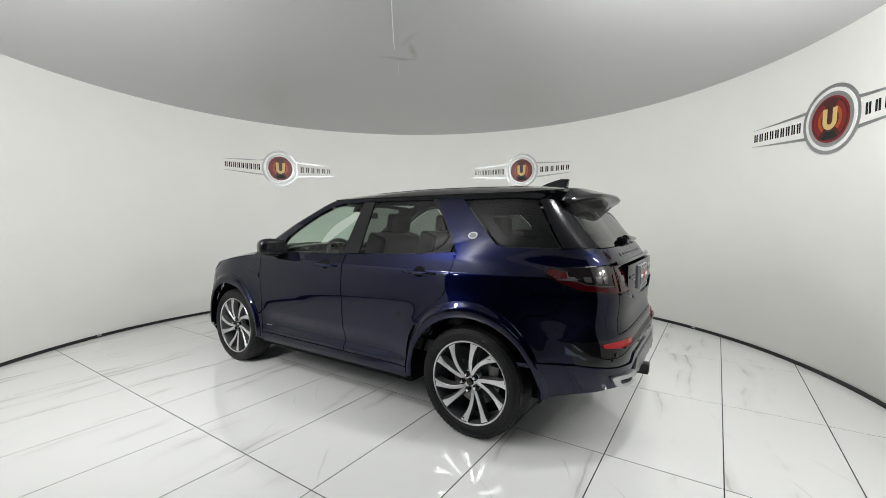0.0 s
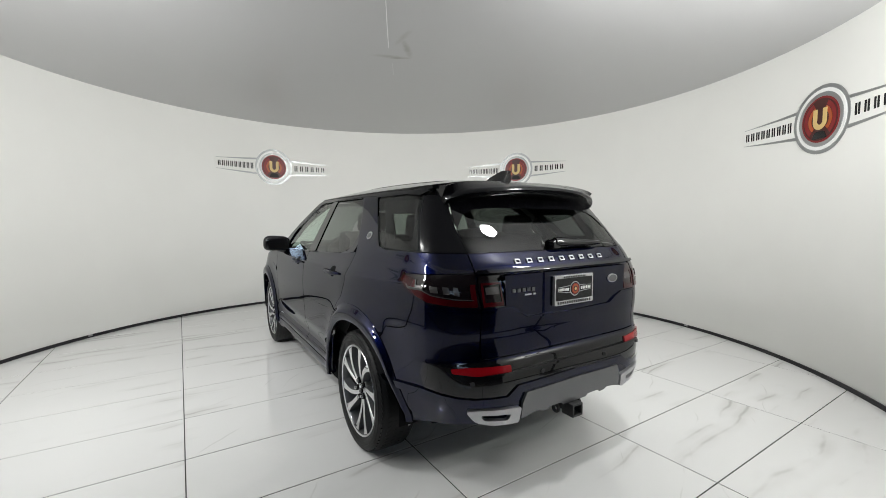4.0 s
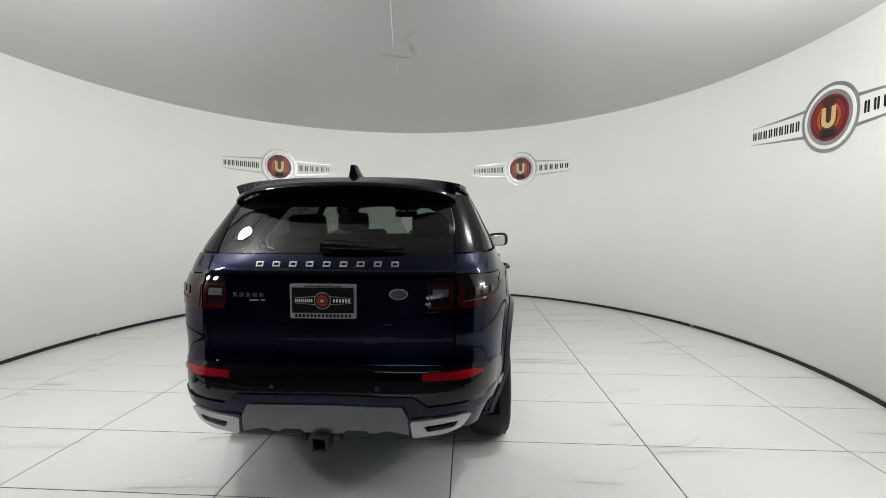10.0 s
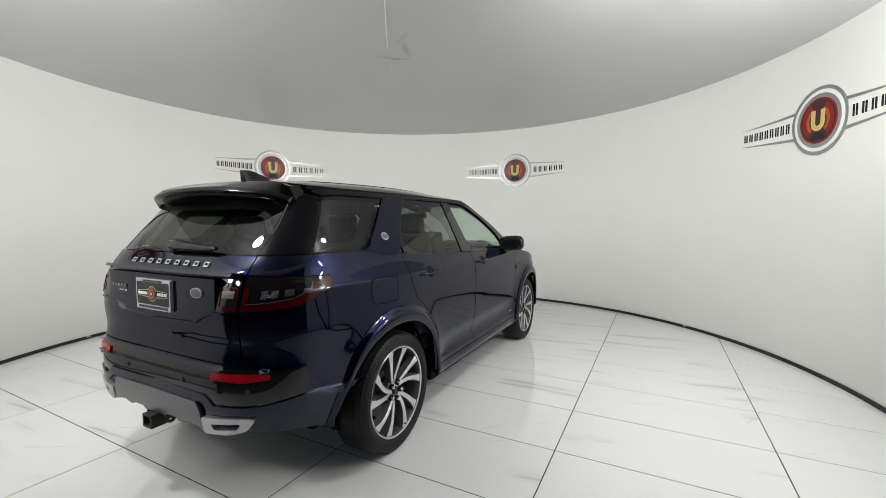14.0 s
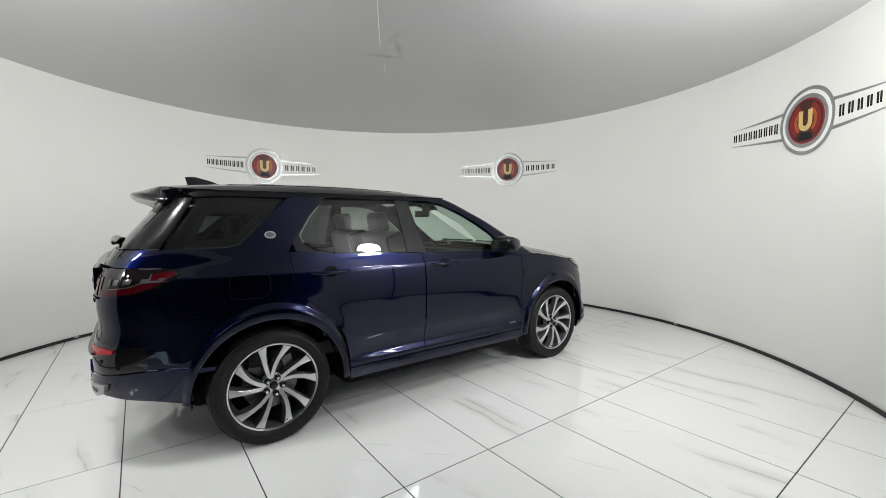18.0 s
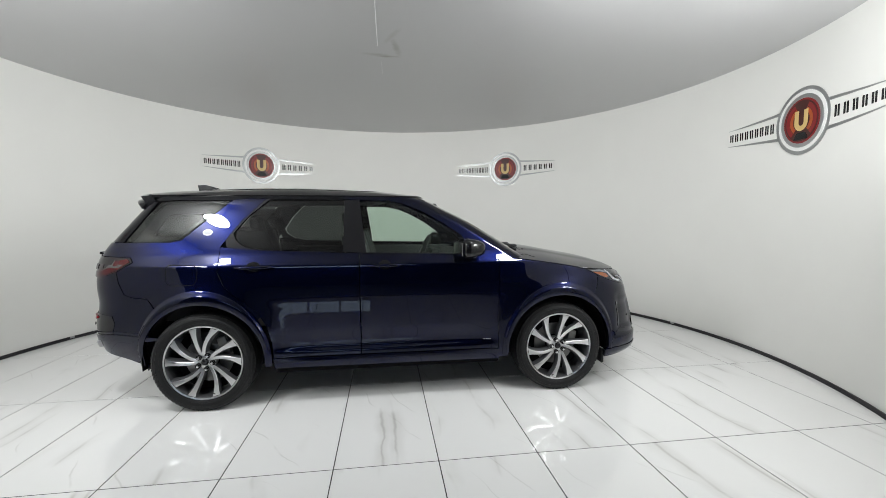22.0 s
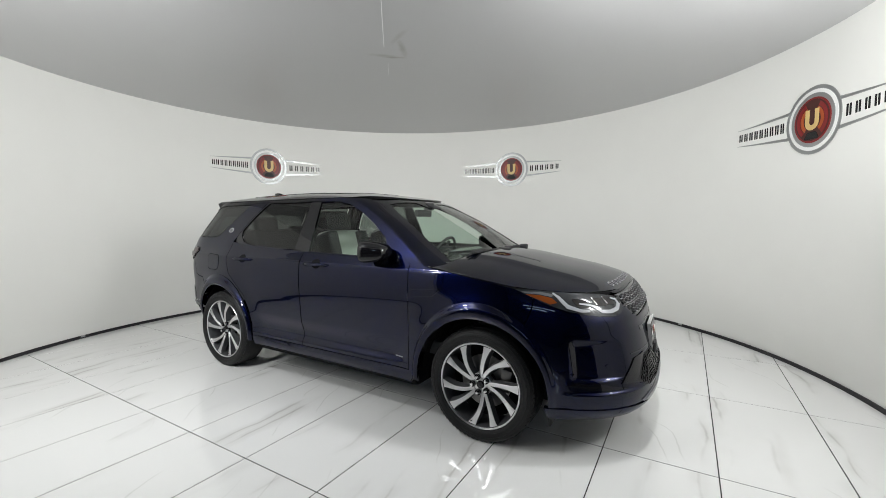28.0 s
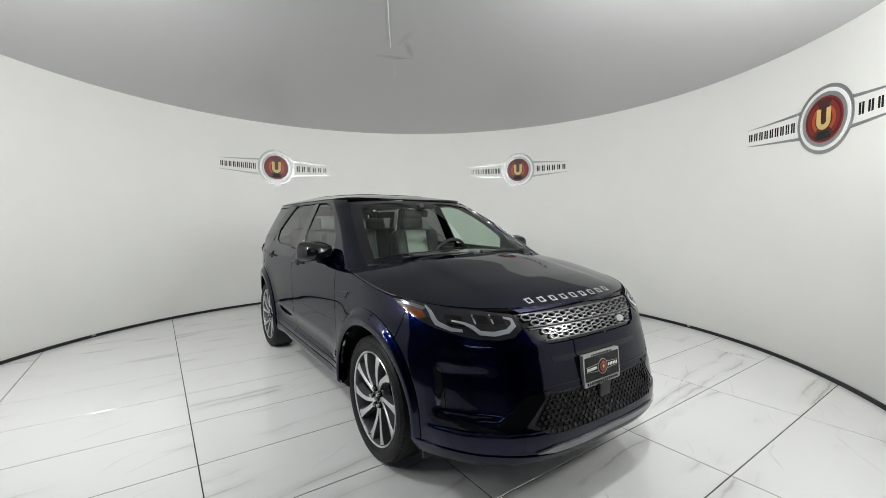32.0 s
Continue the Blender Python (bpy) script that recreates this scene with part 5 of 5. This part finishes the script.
# tow hitch
hitch = part("tow_hitch", one_box((-2.12, 0.015, 0.390), (0.26, 0.065, 0.065), 0.006), BLACK_PLASTIC, car, "black square tow hitch receiver")
bm = bmesh.new()
for dx, dz, sy, sz in ((0, 0.030, 0.078, 0.011), (0, -0.030, 0.078, 0.011)):
    box(bm, (-2.275, 0.015, 0.378 + dz), (0.08, sy, sz), 0.003)
for dy in (-0.034, 0.034):
    box(bm, (-2.275, 0.015 + dy, 0.378), (0.08, 0.011, 0.07), 0.003)
part("receiver_mouth", bm, BLACK_PLASTIC, hitch)
part("hitch_plate", one_box((-2.24, 0.0, 0.44), (0.03, 0.15, 0.10), 0.01), BLACK_PLASTIC, hitch)
for s in (-1, 1):
    bm = bmesh.new()
    lathe(bm, [(0.012, -0.006), (0.026, -0.006), (0.026, 0.006), (0.012, 0.006)], 20, "y", True)
    part("chain_loop", bm, BLACK_PLASTIC, hitch, m=pose(-2.24, 0.02 + s * 0.085, 0.385))

# spoiler, fin, rear wiper
def spoiler_mesh():
    bm = bmesh.new()
    cols = []
    for k in range(33):
        y = -0.60 + 1.20 * k / 32
        t = abs(y) / 0.60
        back = -2.055 + 0.15 * t ** 3.6
        drop = 0.010 * t ** 2 + 0.022 * max(0, (t - 0.84) / 0.16) ** 2
        front = -1.80
        zt = roof_top(-1.83, y).z
        prof = [(front, zt - 0.002), (-1.90, zt - 0.006 - drop * 0.3), (back + 0.04, 1.606 - 0.030 * t * t - drop), (back + 0.008, 1.598 - 0.034 * t * t - drop), (back, 1.584 - 0.036 * t * t - drop), (back + 0.012, 1.570 - 0.036 * t * t - drop), (back + 0.07, 1.556 - 0.04 * t * t - drop), (-1.90, 1.545 - 0.045 * t * t), (front, 1.54 - 0.05 * t * t)]
        cols.append([bm.verts.new((a, y, b)) for a, b in prof])
    for p, q in zip(cols, cols[1:]):
        for j in range(len(p)):
            bm.faces.new((p[j], p[(j + 1) % len(p)], q[(j + 1) % len(p)], q[j]))
    bm.faces.new(cols[0])
    bm.faces.new(cols[-1])
    return bm


spoiler = part("roof_spoiler", spoiler_mesh(), ROOF_BLACK, car, "gloss black roof spoiler", angle=50)
for s in (-1, 1):
    bm = bmesh.new()
    pts = [[(-1.80, s * 0.597, 1.582), (-1.888, s * 0.588, 1.548), (-1.880, s * 0.585, 1.520), (-1.83, s * 0.597, 1.505)]]
    outer = [bm.verts.new(q) for q in pts[0]]
    inner = [bm.verts.new((a, b - s * 0.03, c)) for a, b, c in pts[0]]
    bm.faces.new(outer)
    bm.faces.new(inner[::-1])
    for k in range(4):
        bm.faces.new((outer[k], outer[(k + 1) % 4], inner[(k + 1) % 4], inner[k]))
    part("spoiler_cheek", bm, ROOF_BLACK, spoiler, "gloss black end plate")
part("brake_light", one_box((-2.035, 0, 1.580), (0.012, 0.36, 0.010), 0.003), RED_LENS, spoiler, "thin red high brake light")
bm = bmesh.new()
cols = []
for k in range(12):
    t = k / 11
    x = -1.49 - 0.22 * t
    h = 0.070 * min(1.0, 1.25 * t ** 0.75)
    w = 0.036 * math.sin(math.pi * min(1, 0.10 + 0.62 * t)) + 0.004
    z = roof_top(x, 0).z - 0.004
    cols.append([bm.verts.new((x + dx, y, z + dz)) for dx, y, dz in ((0, -w, 0), (-0.01, -w * 0.6, h * 0.55), (-0.02 * t, -0.010, h + 0.006), (-0.02 * t, 0.010, h + 0.006), (-0.01, w * 0.6, h * 0.55), (0, w, 0))])
for p, q in zip(cols, cols[1:]):
    for j in range(6):
        bm.faces.new((p[j], p[(j + 1) % 6], q[(j + 1) % 6], q[j]))
bm.faces.new(cols[0])
bm.faces.new(cols[-1])
part("antenna_fin", bm, BLACK_GLOSS, car, "gloss black shark fin antenna", angle=60)
bm = bmesh.new()
tube(bm, [tail(y, 1.280 + 0.010 * math.sin(5 * y)) + Vector((-0.03, 0, 0.006)) for y in np.linspace(0.03, -0.36, 12)], [0.026, 0.030, 0.029, 0.027, 0.025, 0.024, 0.022, 0.020, 0.018, 0.016, 0.014, 0.009], 10)
box(bm, tail(0.02, 1.275) + Vector((-0.01, 0, 0)), (0.07, 0.06, 0.05), 0.015)
part("rear_wiper", bm, BLACK_GLOSS, car, "black rear wiper arm")

# flank details
for i, sd in enumerate((1, -1)):
    for door, x in ((front_door[i], -0.045), (rear_door[i], -0.995)):
        q = body_side(x, 1.062)
        bm = bmesh.new()
        pts = [(x + dx, -(-q.y + 0.030 - 0.030 * (abs(dx) / 0.135) ** 4) * sd * 1.0, 1.066 + 0.012 * dx) for dx in np.linspace(-0.135, 0.135, 13)]
        tube(bm, pts, [0.006, 0.010, 0.012] + [0.0135] * 7 + [0.012, 0.010, 0.006], 10)
        h = part("door_handle", bm, PAINT, door, "navy pull handle")
        # no hollow here: a flat dark disc gives the finger recess its shade
        panel("handle_cup", [(x + 0.048 * math.cos(k * math.pi / 12), 1.068 + 0.036 * math.sin(k * math.pi / 12)) for k in range(24)], body_side, UNDER, h, "flat dark disc for the shade of the finger recess", sides=(sd,), off=0.0015, thick=0.002)
    # mirror
    bm = bmesh.new()
    bmesh.ops.create_uvsphere(bm, u_segments=32, v_segments=20, radius=1.0)
    for v in bm.verts:
        a, b, d = (math.copysign(abs(q) ** 0.62, q) for q in v.co)
        top = 0.080 if d > 0 else 0.066
        v.co = (a * (0.145 if a > 0 else 0.055), b * 0.125 * (1 - 0.16 * max(0, a)), d * top * (1 - 0.22 * max(0, a)) * (1 + 0.10 * b * -sd))
    bmesh.ops.transform(bm, matrix=pose(0.57, -sd * 0.995, 1.186, 0, 0, sd * 10), verts=bm.verts)
    mir = part("door_mirror", bm, BLACK_GLOSS, front_door[i], "gloss black door mirror", angle=60)
    bm = bmesh.new()
    tube(bm, [(0.60, -sd * 0.86, 1.118), (0.62, -sd * 0.92, 1.125), (0.635, -sd * 0.98, 1.14)], [0.04, 0.034, 0.03], 10)
    part("mirror_foot", bm, BLACK_GLOSS, mir)
    face = rounded([(-0.092, -0.054), (0.092, -0.054), (0.094, 0.046), (-0.090, 0.054)], 0.03)
    bm = bmesh.new()
    bm.faces.new([bm.verts.new((0, a, b)) for a, b in face])
    r = bmesh.ops.extrude_face_region(bm, geom=list(bm.faces))
    bmesh.ops.translate(bm, verts=[v for v in r["geom"] if isinstance(v, bmesh.types.BMVert)], vec=(0.003, 0, 0))
    part("mirror_glass", bm, CHROME, mir, "mirror glass", m=pose(0.5105, -sd * 0.990, 1.186, 0, 0, sd * 10), smooth=False)
    # round badge on the pillar, fender vent, sill script
    panel("pillar_badge", [(-1.345 + 0.034 * math.cos(k * math.pi / 12), 1.318 + 0.023 * math.sin(k * math.pi / 12)) for k in range(24)], body_side, BADGE, quarter[i], "small silver oval pillar badge", sides=(sd,), off=0.004, thick=0.005)
    panel("badge_middle", [(-1.345 + 0.026 * math.cos(k * math.pi / 12), 1.318 + 0.016 * math.sin(k * math.pi / 12)) for k in range(24)], body_side, ALLOY_GREY, quarter[i], sides=(sd,), off=0.0055, thick=0.003)
    vent = panel("fender_vent", rounded([(0.866, 0.945), (1.0, 0.955), (1.12, 0.972), (1.10, 0.945), (1.05, 0.908), (0.866, 0.888)], 0.010), body_side, BLACK_GLOSS, fender[i], "dark slot in the fender", sides=(sd,), off=0.0015, thick=0.004)
    panel("vent_blade", rounded([(0.872, 0.937), (1.0, 0.947), (1.095, 0.962), (1.08, 0.942), (1.04, 0.914), (0.872, 0.896)], 0.008), body_side, PAINT, vent, "navy vent cover", sides=(sd,), off=0.005, thick=0.004)
    for k, (a, b) in enumerate(((0.725, 0.745), (0.750, 0.790))):
        panel("letter_bar", [(a, 0.455), (b, 0.455), (b, 0.461), (a, 0.461)], body_side, SATIN, front_door[i], sides=(sd,), off=0.003, thick=0.003)
    panel("door_crease", [(-0.86, 0.432), (0.83, 0.424), (0.83, 0.419), (-0.86, 0.426)], body_side, PAINT, sill[i], sides=(sd,), off=0.004, thick=0.006)
    part("air_deflector", one_box((1.80, -sd * 0.76, 0.24), (0.02, 0.16, 0.12), 0.006), BLACK_PLASTIC, front_bumper)
# fuel flap on the right flank only
flap = rounded(on_outline([(-1.605, 0.955), (-1.605, 1.075), (-1.57, 1.09), (-1.40, 1.088), (-1.375, 1.06), (-1.385, 0.965), (-1.41, 0.94), (-1.57, 0.937)]), 0.03)
panel("fuel_flap_gap", flap, body_side, UNDER, quarter[0], off=0.0012, thick=0.002, step=(0.04, 0.04))
panel("fuel_flap", [(a * 0.962 - 1.49 * 0.038, b * 0.935 + 1.013 * 0.065) for a, b in flap], body_side, PAINT, quarter[0], "navy fuel filler flap", off=0.002, thick=0.003, step=(0.04, 0.04))

# front wipers, lying along the foot of the windscreen
def on_screen(y, z, off):
    q = house_side(screen_s(abs(y), z), z)
    return Vector((q.x + off * 0.75, math.copysign(q.y, y) if y else 0.0, z + off * 0.66))


for y0, y1 in ((0.60, 0.05), (0.02, -0.56)):
    arm = [on_screen(y0 + (y1 - y0) * t, 1.142 + 0.020 * math.sin(math.pi * (0.15 + 0.75 * t)), 0.022) for t in np.linspace(0, 1, 11)]
    bm = bmesh.new()
    tube(bm, arm, 0.006, 8)
    tube(bm, [q + Vector((-0.012, 0, -0.010)) for q in arm], 0.006, 6)
    box(bm, arm[8] + Vector((0, 0, 0.004)), (0.04, 0.10, 0.022), 0.008)
    box(bm, arm[0] + Vector((0.02, 0, -0.005)), (0.07, 0.07, 0.04), 0.012)
    part("front_wiper", bm, BLACK_PLASTIC, car, "black windscreen wiper")

# underbody and wheel wells
bm = bmesh.new()
box(bm, (0.06, 0, 0.33), (3.7, 1.24, 0.20), 0.03)
box(bm, (0.0, 0, 0.34), (1.75, 1.74, 0.20), 0.03)
box(bm, (1.98, 0, 0.36), (0.35, 1.15, 0.24), 0.03)
part("underbody", bm, UNDER, car, "dark underbody")
for ax in (-AXLE, AXLE):
    for s in (-1, 1):
        bm = bmesh.new()
        prof = [(s * (0.878 if ax > 0 else 0.85), 0.450), (s * 0.60, 0.452), (s * 0.60, 0.0)]
        cols = []
        for k in range(17):
            a = radians(-8 + 196 * k / 16)
            cols.append([bm.verts.new((ax + rr * math.cos(a), yy, HUB_Z + rr * math.sin(a))) for yy, rr in prof])
        for p, q in zip(cols, cols[1:]):
            for j in range(2):
                bm.faces.new((p[j], p[j + 1], q[j + 1], q[j]))
        part("wheel_well", bm, UNDER, car, "black wheel arch liner")


# wheels
def wheel_parts():
    """One wheel in its own space: the outer face looks along -y."""
    out = []
    bm = bmesh.new()
    prof = [(0.274, -0.105), (0.286, -0.114), (0.310, -0.122), (0.335, -0.119), (0.352, -0.108), (0.361, -0.092), (0.3655, -0.070), (0.366, 0.0), (0.3655, 0.070), (0.360, 0.095), (0.345, 0.113), (0.310, 0.120), (0.280, 0.112), (0.262, 0.10)]
    lathe(bm, prof, 72)
    out.append(("tyre", bm, RUBBER, "black road tyre", 50))
    bm = bmesh.new()
    for k in range(72):  # tread blocks
        a = 2 * math.pi * k / 72
        for yc, w in ((-0.092, 0.022), (-0.055, 0.026), (-0.014, 0.026), (0.026, 0.026), (0.068, 0.026)):
            box(bm, (0, 0, 0), (0.025, w, 0.010))
            vs = list(bm.verts)[-8:]
            bmesh.ops.transform(bm, matrix=Matrix.Rotation(-a, 4, "Y") @ pose(0, yc, 0.3615 if abs(yc) < 0.08 else 0.3555, 0, 0, 18 if yc < 0 else -18), verts=vs)
    out.append(("tread", bm, RUBBER, "tread blocks", 20))
    bm = bmesh.new()
    lathe(bm, [(0.277, -0.108), (0.274, -0.112), (0.266, -0.108), (0.262, -0.100), (0.256, -0.075), (0.250, -0.02), (0.246, 0.09), (0.270, 0.105)], 72)
    out.append(("rim", bm, ALLOY_GREY, "dark grey alloy rim barrel", 40))
    bm = bmesh.new()
    lathe(bm, [(0.2775, -0.1085), (0.2745, -0.1130), (0.2665, -0.1095), (0.2645, -0.1040)], 72)
    out.append(("rim_edge", bm, SILVER, "bright machined rim edge", 40))
    # ten swept spokes: dark body with a bright machined face
    body, face = bmesh.new(), bmesh.new()
    for k in range(10):
        rim_a = 2 * math.pi * k / 10 + (-0.025 if k % 2 else 0.015)
        sweep = 0.42 if k % 2 else 0.14

        def at(r, off, y):
            t = min(1.0, max(0.0, (r - 0.05) / 0.212))
            a = rim_a - sweep * (1 - t ** 1.15) ** 1.25 + off / max(r, 0.04)
            return (r * math.sin(a), y, r * math.cos(a))

        rows = []
        for i in range(9):
            r = 0.050 + 0.212 * i / 8
            t = i / 8
            w0 = 0.0125 + 0.0035 * t + 0.011 * t ** 5
            w1 = 0.0125 + 0.0035 * t + 0.014 * t ** 5
            yf = -0.082 - 0.020 * math.sin(math.pi * min(1, t * 0.9) * 0.6) - 0.004 * t
            rows.append((r, w0, w1, yf))
        cols = [[body.verts.new(at(r, q, y)) for q, y in ((-w0 - 0.006, yf + 0.045), (-w0, yf + 0.002), (w1, yf + 0.002), (w1 + 0.012, yf + 0.045))] for r, w0, w1, yf in rows]
        for p, q in zip(cols, cols[1:]):
            for j in range(3):
                body.faces.new((p[j], p[j + 1], q[j + 1], q[j]))
        cols = [[face.verts.new(at(r, q, y)) for q, y in ((-w0, yf + 0.002), (-w0 + 0.002, yf), (w1 - 0.004 - 0.010 * max(0, (r - 0.2) / 0.06), yf), (w1 - 0.002, yf + 0.002))] for r, w0, w1, yf in rows]
        for p, q in zip(cols, cols[1:]):
            for j in range(3):
                face.faces.new((p[j], p[j + 1], q[j + 1], q[j]))
    out.append(("spoke_body", body, ALLOY_GREY, "dark grey flanks of ten swept spokes", 35))
    out.append(("spoke_face", face, SILVER, "bright machined faces of ten swept spokes", 35))
    bm = bmesh.new()
    lathe(bm, [(0.0, -0.078), (0.060, -0.080), (0.072, -0.072), (0.075, -0.03)], 40)
    out.append(("hub", bm, SILVER, "", 40))
    bm = bmesh.new()
    lathe(bm, [(0.0, -0.094), (0.020, -0.092), (0.0245, -0.087), (0.0260, -0.078)], 32)
    out.append(("hub_cap", bm, BLACK_GLOSS, "black centre cap", 40))
    bm = bmesh.new()
    tube(bm, [(0.0, -0.100, -0.248), (0.0, -0.118, -0.238)], 0.0045, 8)
    out.append(("valve", bm, BLACK_PLASTIC, "short black tyre valve", 40))
    bm = bmesh.new()
    for r in (0.296, 0.322, 0.340):
        lathe(bm, [(r, -0.1165 if r < 0.3 else -0.1215 if r < 0.33 else -0.1170), (r + 0.0015, -0.1195 if r < 0.3 else -0.1235 if r < 0.33 else -0.1180), (r + 0.003, -0.1170 if r < 0.3 else -0.1215 if r < 0.33 else -0.1140)], 72)
    out.append(("sidewall_rib", bm, RUBBER, "raised ribs on the sidewall", 40))
    bm = bmesh.new()
    lathe(bm, [(0.075, 0.0), (0.172, 0.0), (0.172, 0.012), (0.075, 0.012)], 56)
    out.append(("brake_disc", bm, BRAKE, "steel brake disc", 30))
    bm = bmesh.new()
    lathe(bm, [(0.0, 0.03), (0.245, 0.03)], 40)
    out.append(("brake_shield", bm, UNDER, "dark back plate", 30))
    bm = bmesh.new()
    box(bm, (0.135, 0.0, 0.06), (0.07, 0.06, 0.15), 0.015)
    out.append(("brake_caliper", bm, BRAKE, "grey brake caliper", 40))
    return out


wheel_meshes = [(n, mesh_of(n, bm, mat, True, ang), lab) for n, bm, mat, lab, ang in wheel_parts()]
nut = bmesh.new()
lathe(nut, [(0.0, -0.108), (0.0085, -0.107), (0.0105, -0.103), (0.011, -0.075)], 12)
nut_me = mesh_of("wheel_nut", nut, CHROME, True, 40)
well = bmesh.new()
lathe(well, [(0.0195, -0.078), (0.0190, -0.094), (0.0165, -0.094), (0.0120, -0.085)], 16)
nut_ring = mesh_of("nut_seat", well, LOGO_DARK, True, 40)
for ax, sd, spin in ((AXLE, 1, 12), (-AXLE, 1, -16), (AXLE, -1, 30), (-AXLE, -1, 8)):
    w = new("wheel")
    w.empty_display_size = 0.1
    w.parent = car
    w["label"] = "ten-spoke silver and grey alloy wheel with black tyre"
    w.matrix_basis = Matrix.Translation((ax, -sd * 0.805, HUB_Z + 0.002)) @ Matrix.Rotation(0 if sd == 1 else math.pi, 4, "Z") @ Matrix.Rotation(radians(spin), 4, "Y")
    for n, me, lab in wheel_meshes:
        part(n, me, None, w, lab)
    for k in range(5):
        a = 2 * math.pi * (k + 0.56) / 5
        part("wheel_nut", nut_me, None, w, m=Matrix.Translation((0.053 * math.sin(a), 0, 0.053 * math.cos(a))))
        part("nut_seat", nut_ring, None, w, m=Matrix.Translation((0.053 * math.sin(a), 0, 0.053 * math.cos(a))))


# cabin
def seat(x, y, mat, wide, name, label):
    s = part(name, one_box((x + 0.02, y, 0.72), (0.52, wide, 0.16), 0.05, tilt(0, -6)), mat, car, label, angle=60)
    part("backrest", one_box((x - 0.30, y, 1.03), (0.14, wide - 0.02, 0.58), 0.05, tilt(0, -16), 3), mat, s, angle=60)
    for s2 in (-1, 1):
        part("bolster", one_box((x - 0.265, y + s2 * (wide / 2 - 0.055), 1.03), (0.19, 0.12, 0.56), 0.035, tilt(0, -16), 3), LEATHER_DARK, s, "black side bolster", angle=60)
    return s


def headrest(parent, x, y, drop=0.0):
    part("headrest", one_box((x, y, 1.395 - drop), (0.10, 0.25, 0.17), 0.045, tilt(0, -10), 3), LEATHER_DARK, parent, "black headrest", angle=60)
    bm = bmesh.new()
    for s in (-1, 1):
        tube(bm, [(x + 0.02, y + s * 0.055, 1.24), (x + 0.005, y + s * 0.055, 1.34)], 0.006, 8)
    part("headrest_posts", bm, CHROME, parent)


for y in (-0.37, 0.37):
    s = seat(0.03, y, LEATHER, 0.50, "front_seat", "light grey and black leather front seat")
    headrest(s, -0.35, y)
bench = seat(-0.98, 0.0, LEATHER_DARK, 1.30, "rear_bench", "black leather rear bench")
for y in (-0.42, 0.0, 0.42):
    headrest(bench, -1.35, y, 0.03 if y else 0.13)
bm = bmesh.new()
box(bm, (0.72, 0, 0.98), (0.42, 1.50, 0.24), 0.06, tilt(0, 8), 3)
box(bm, (0.52, 0.37, 1.06), (0.18, 0.36, 0.10), 0.04, None, 3)
box(bm, (0.22, 0, 0.72), (0.80, 0.26, 0.24), 0.04, None, 2)
part("dashboard", bm, CABIN, car, "black dashboard", angle=60)
bm = bmesh.new()
lathe(bm, [(0.182 + 0.015 * math.cos(2 * math.pi * k / 10), 0.015 * math.sin(2 * math.pi * k / 10)) for k in range(10)], 40, "z", True)
for a in (0, 120, 240):
    box(bm, (0.09 * math.cos(radians(a - 90)), 0.09 * math.sin(radians(a - 90)), 0), (0.03, 0.03, 0.02), 0.004)
    box(bm, (0.13 * math.cos(radians(a - 90)), 0.13 * math.sin(radians(a - 90)), 0), (0.035, 0.035, 0.02), 0.004)
box(bm, (0, 0, 0), (0.14, 0.12, 0.05), 0.02)
part("steering_wheel", bm, LEATHER_DARK, car, "black steering wheel", Matrix.Translation((0.36, 0.37, 1.07)) @ Matrix.Rotation(radians(-66), 4, "Y") @ Matrix.Rotation(radians(90), 4, "Z"), angle=60)
part("cabin_mirror", one_box((0.36, 0.0, 1.475), (0.035, 0.24, 0.065), 0.015), CABIN, car, "black rear-view mirror")
part("mirror_stalk", one_box((0.42, 0.0, 1.535), (0.10, 0.05, 0.07), 0.02), CABIN, car)
bm = bmesh.new()
box(bm, (-0.2, 0, 0.52), (2.6, 1.62, 0.10), 0.02)
box(bm, (-1.62, 0, 0.88), (0.62, 1.40, 0.50), 0.05)
part("cabin_floor", bm, CABIN, car, "dark carpet and load cover")
for s in (-1, 1):
    bm = bmesh.new()
    box(bm, (-0.15, s * 0.80, 0.86), (1.75, 0.06, 0.52), 0.02)
    part("door_lining", bm, CABIN, car, "dark door lining")
    part("armrest", one_box((-0.05, s * 0.755, 0.86), (0.5, 0.06, 0.06), 0.02), LEATHER, car, "light grey armrest")
part("head_lining", panel_mesh("head_lining", [(-1.75, 0.0), (-1.75, -0.58), (-0.2, -0.60), (-0.05, -0.5), (0.02, 0.0)], lambda x, y: roof_top(x, y) - Vector((0, 0, 0.055)), LINING, sides=(1, -1), thick=0.0, flip=False), LINING, car, "dark grey head lining")


# ---- motion ----
def motions():
    turn = ((0, 140.21), (1, 134.13), (2, 128.25), (3, 122.06), (3.5, 118.93), (5.5, 106.52), (6, 103.50), (7, 97.66), (8, 91.61), (9, 86.01), (10, 80.37), (11, 74.83), (12, 68.84), (13, 62.53), (14, 55.39), (14.5, 51.91), (16.5, 38.46), (17, 35.18), (18, 28.65), (19, 21.54), (20, 14.20), (21, 6.75), (22, -0.25), (23, -6.76), (24, -13.20), (25, -19.57), (25.5, -22.75), (27.5, -35.00), (28, -38.14), (29, -44.30), (30, -50.25), (31, -55.86), (32, -61.61))
    rows = [(t, pose(0, 0, 0, 0, 0, a)) for t, a in turn]
    walk(turntable, rows)
    walk(car, [(t, m @ CAR_POSE) for t, m in rows])


motions()
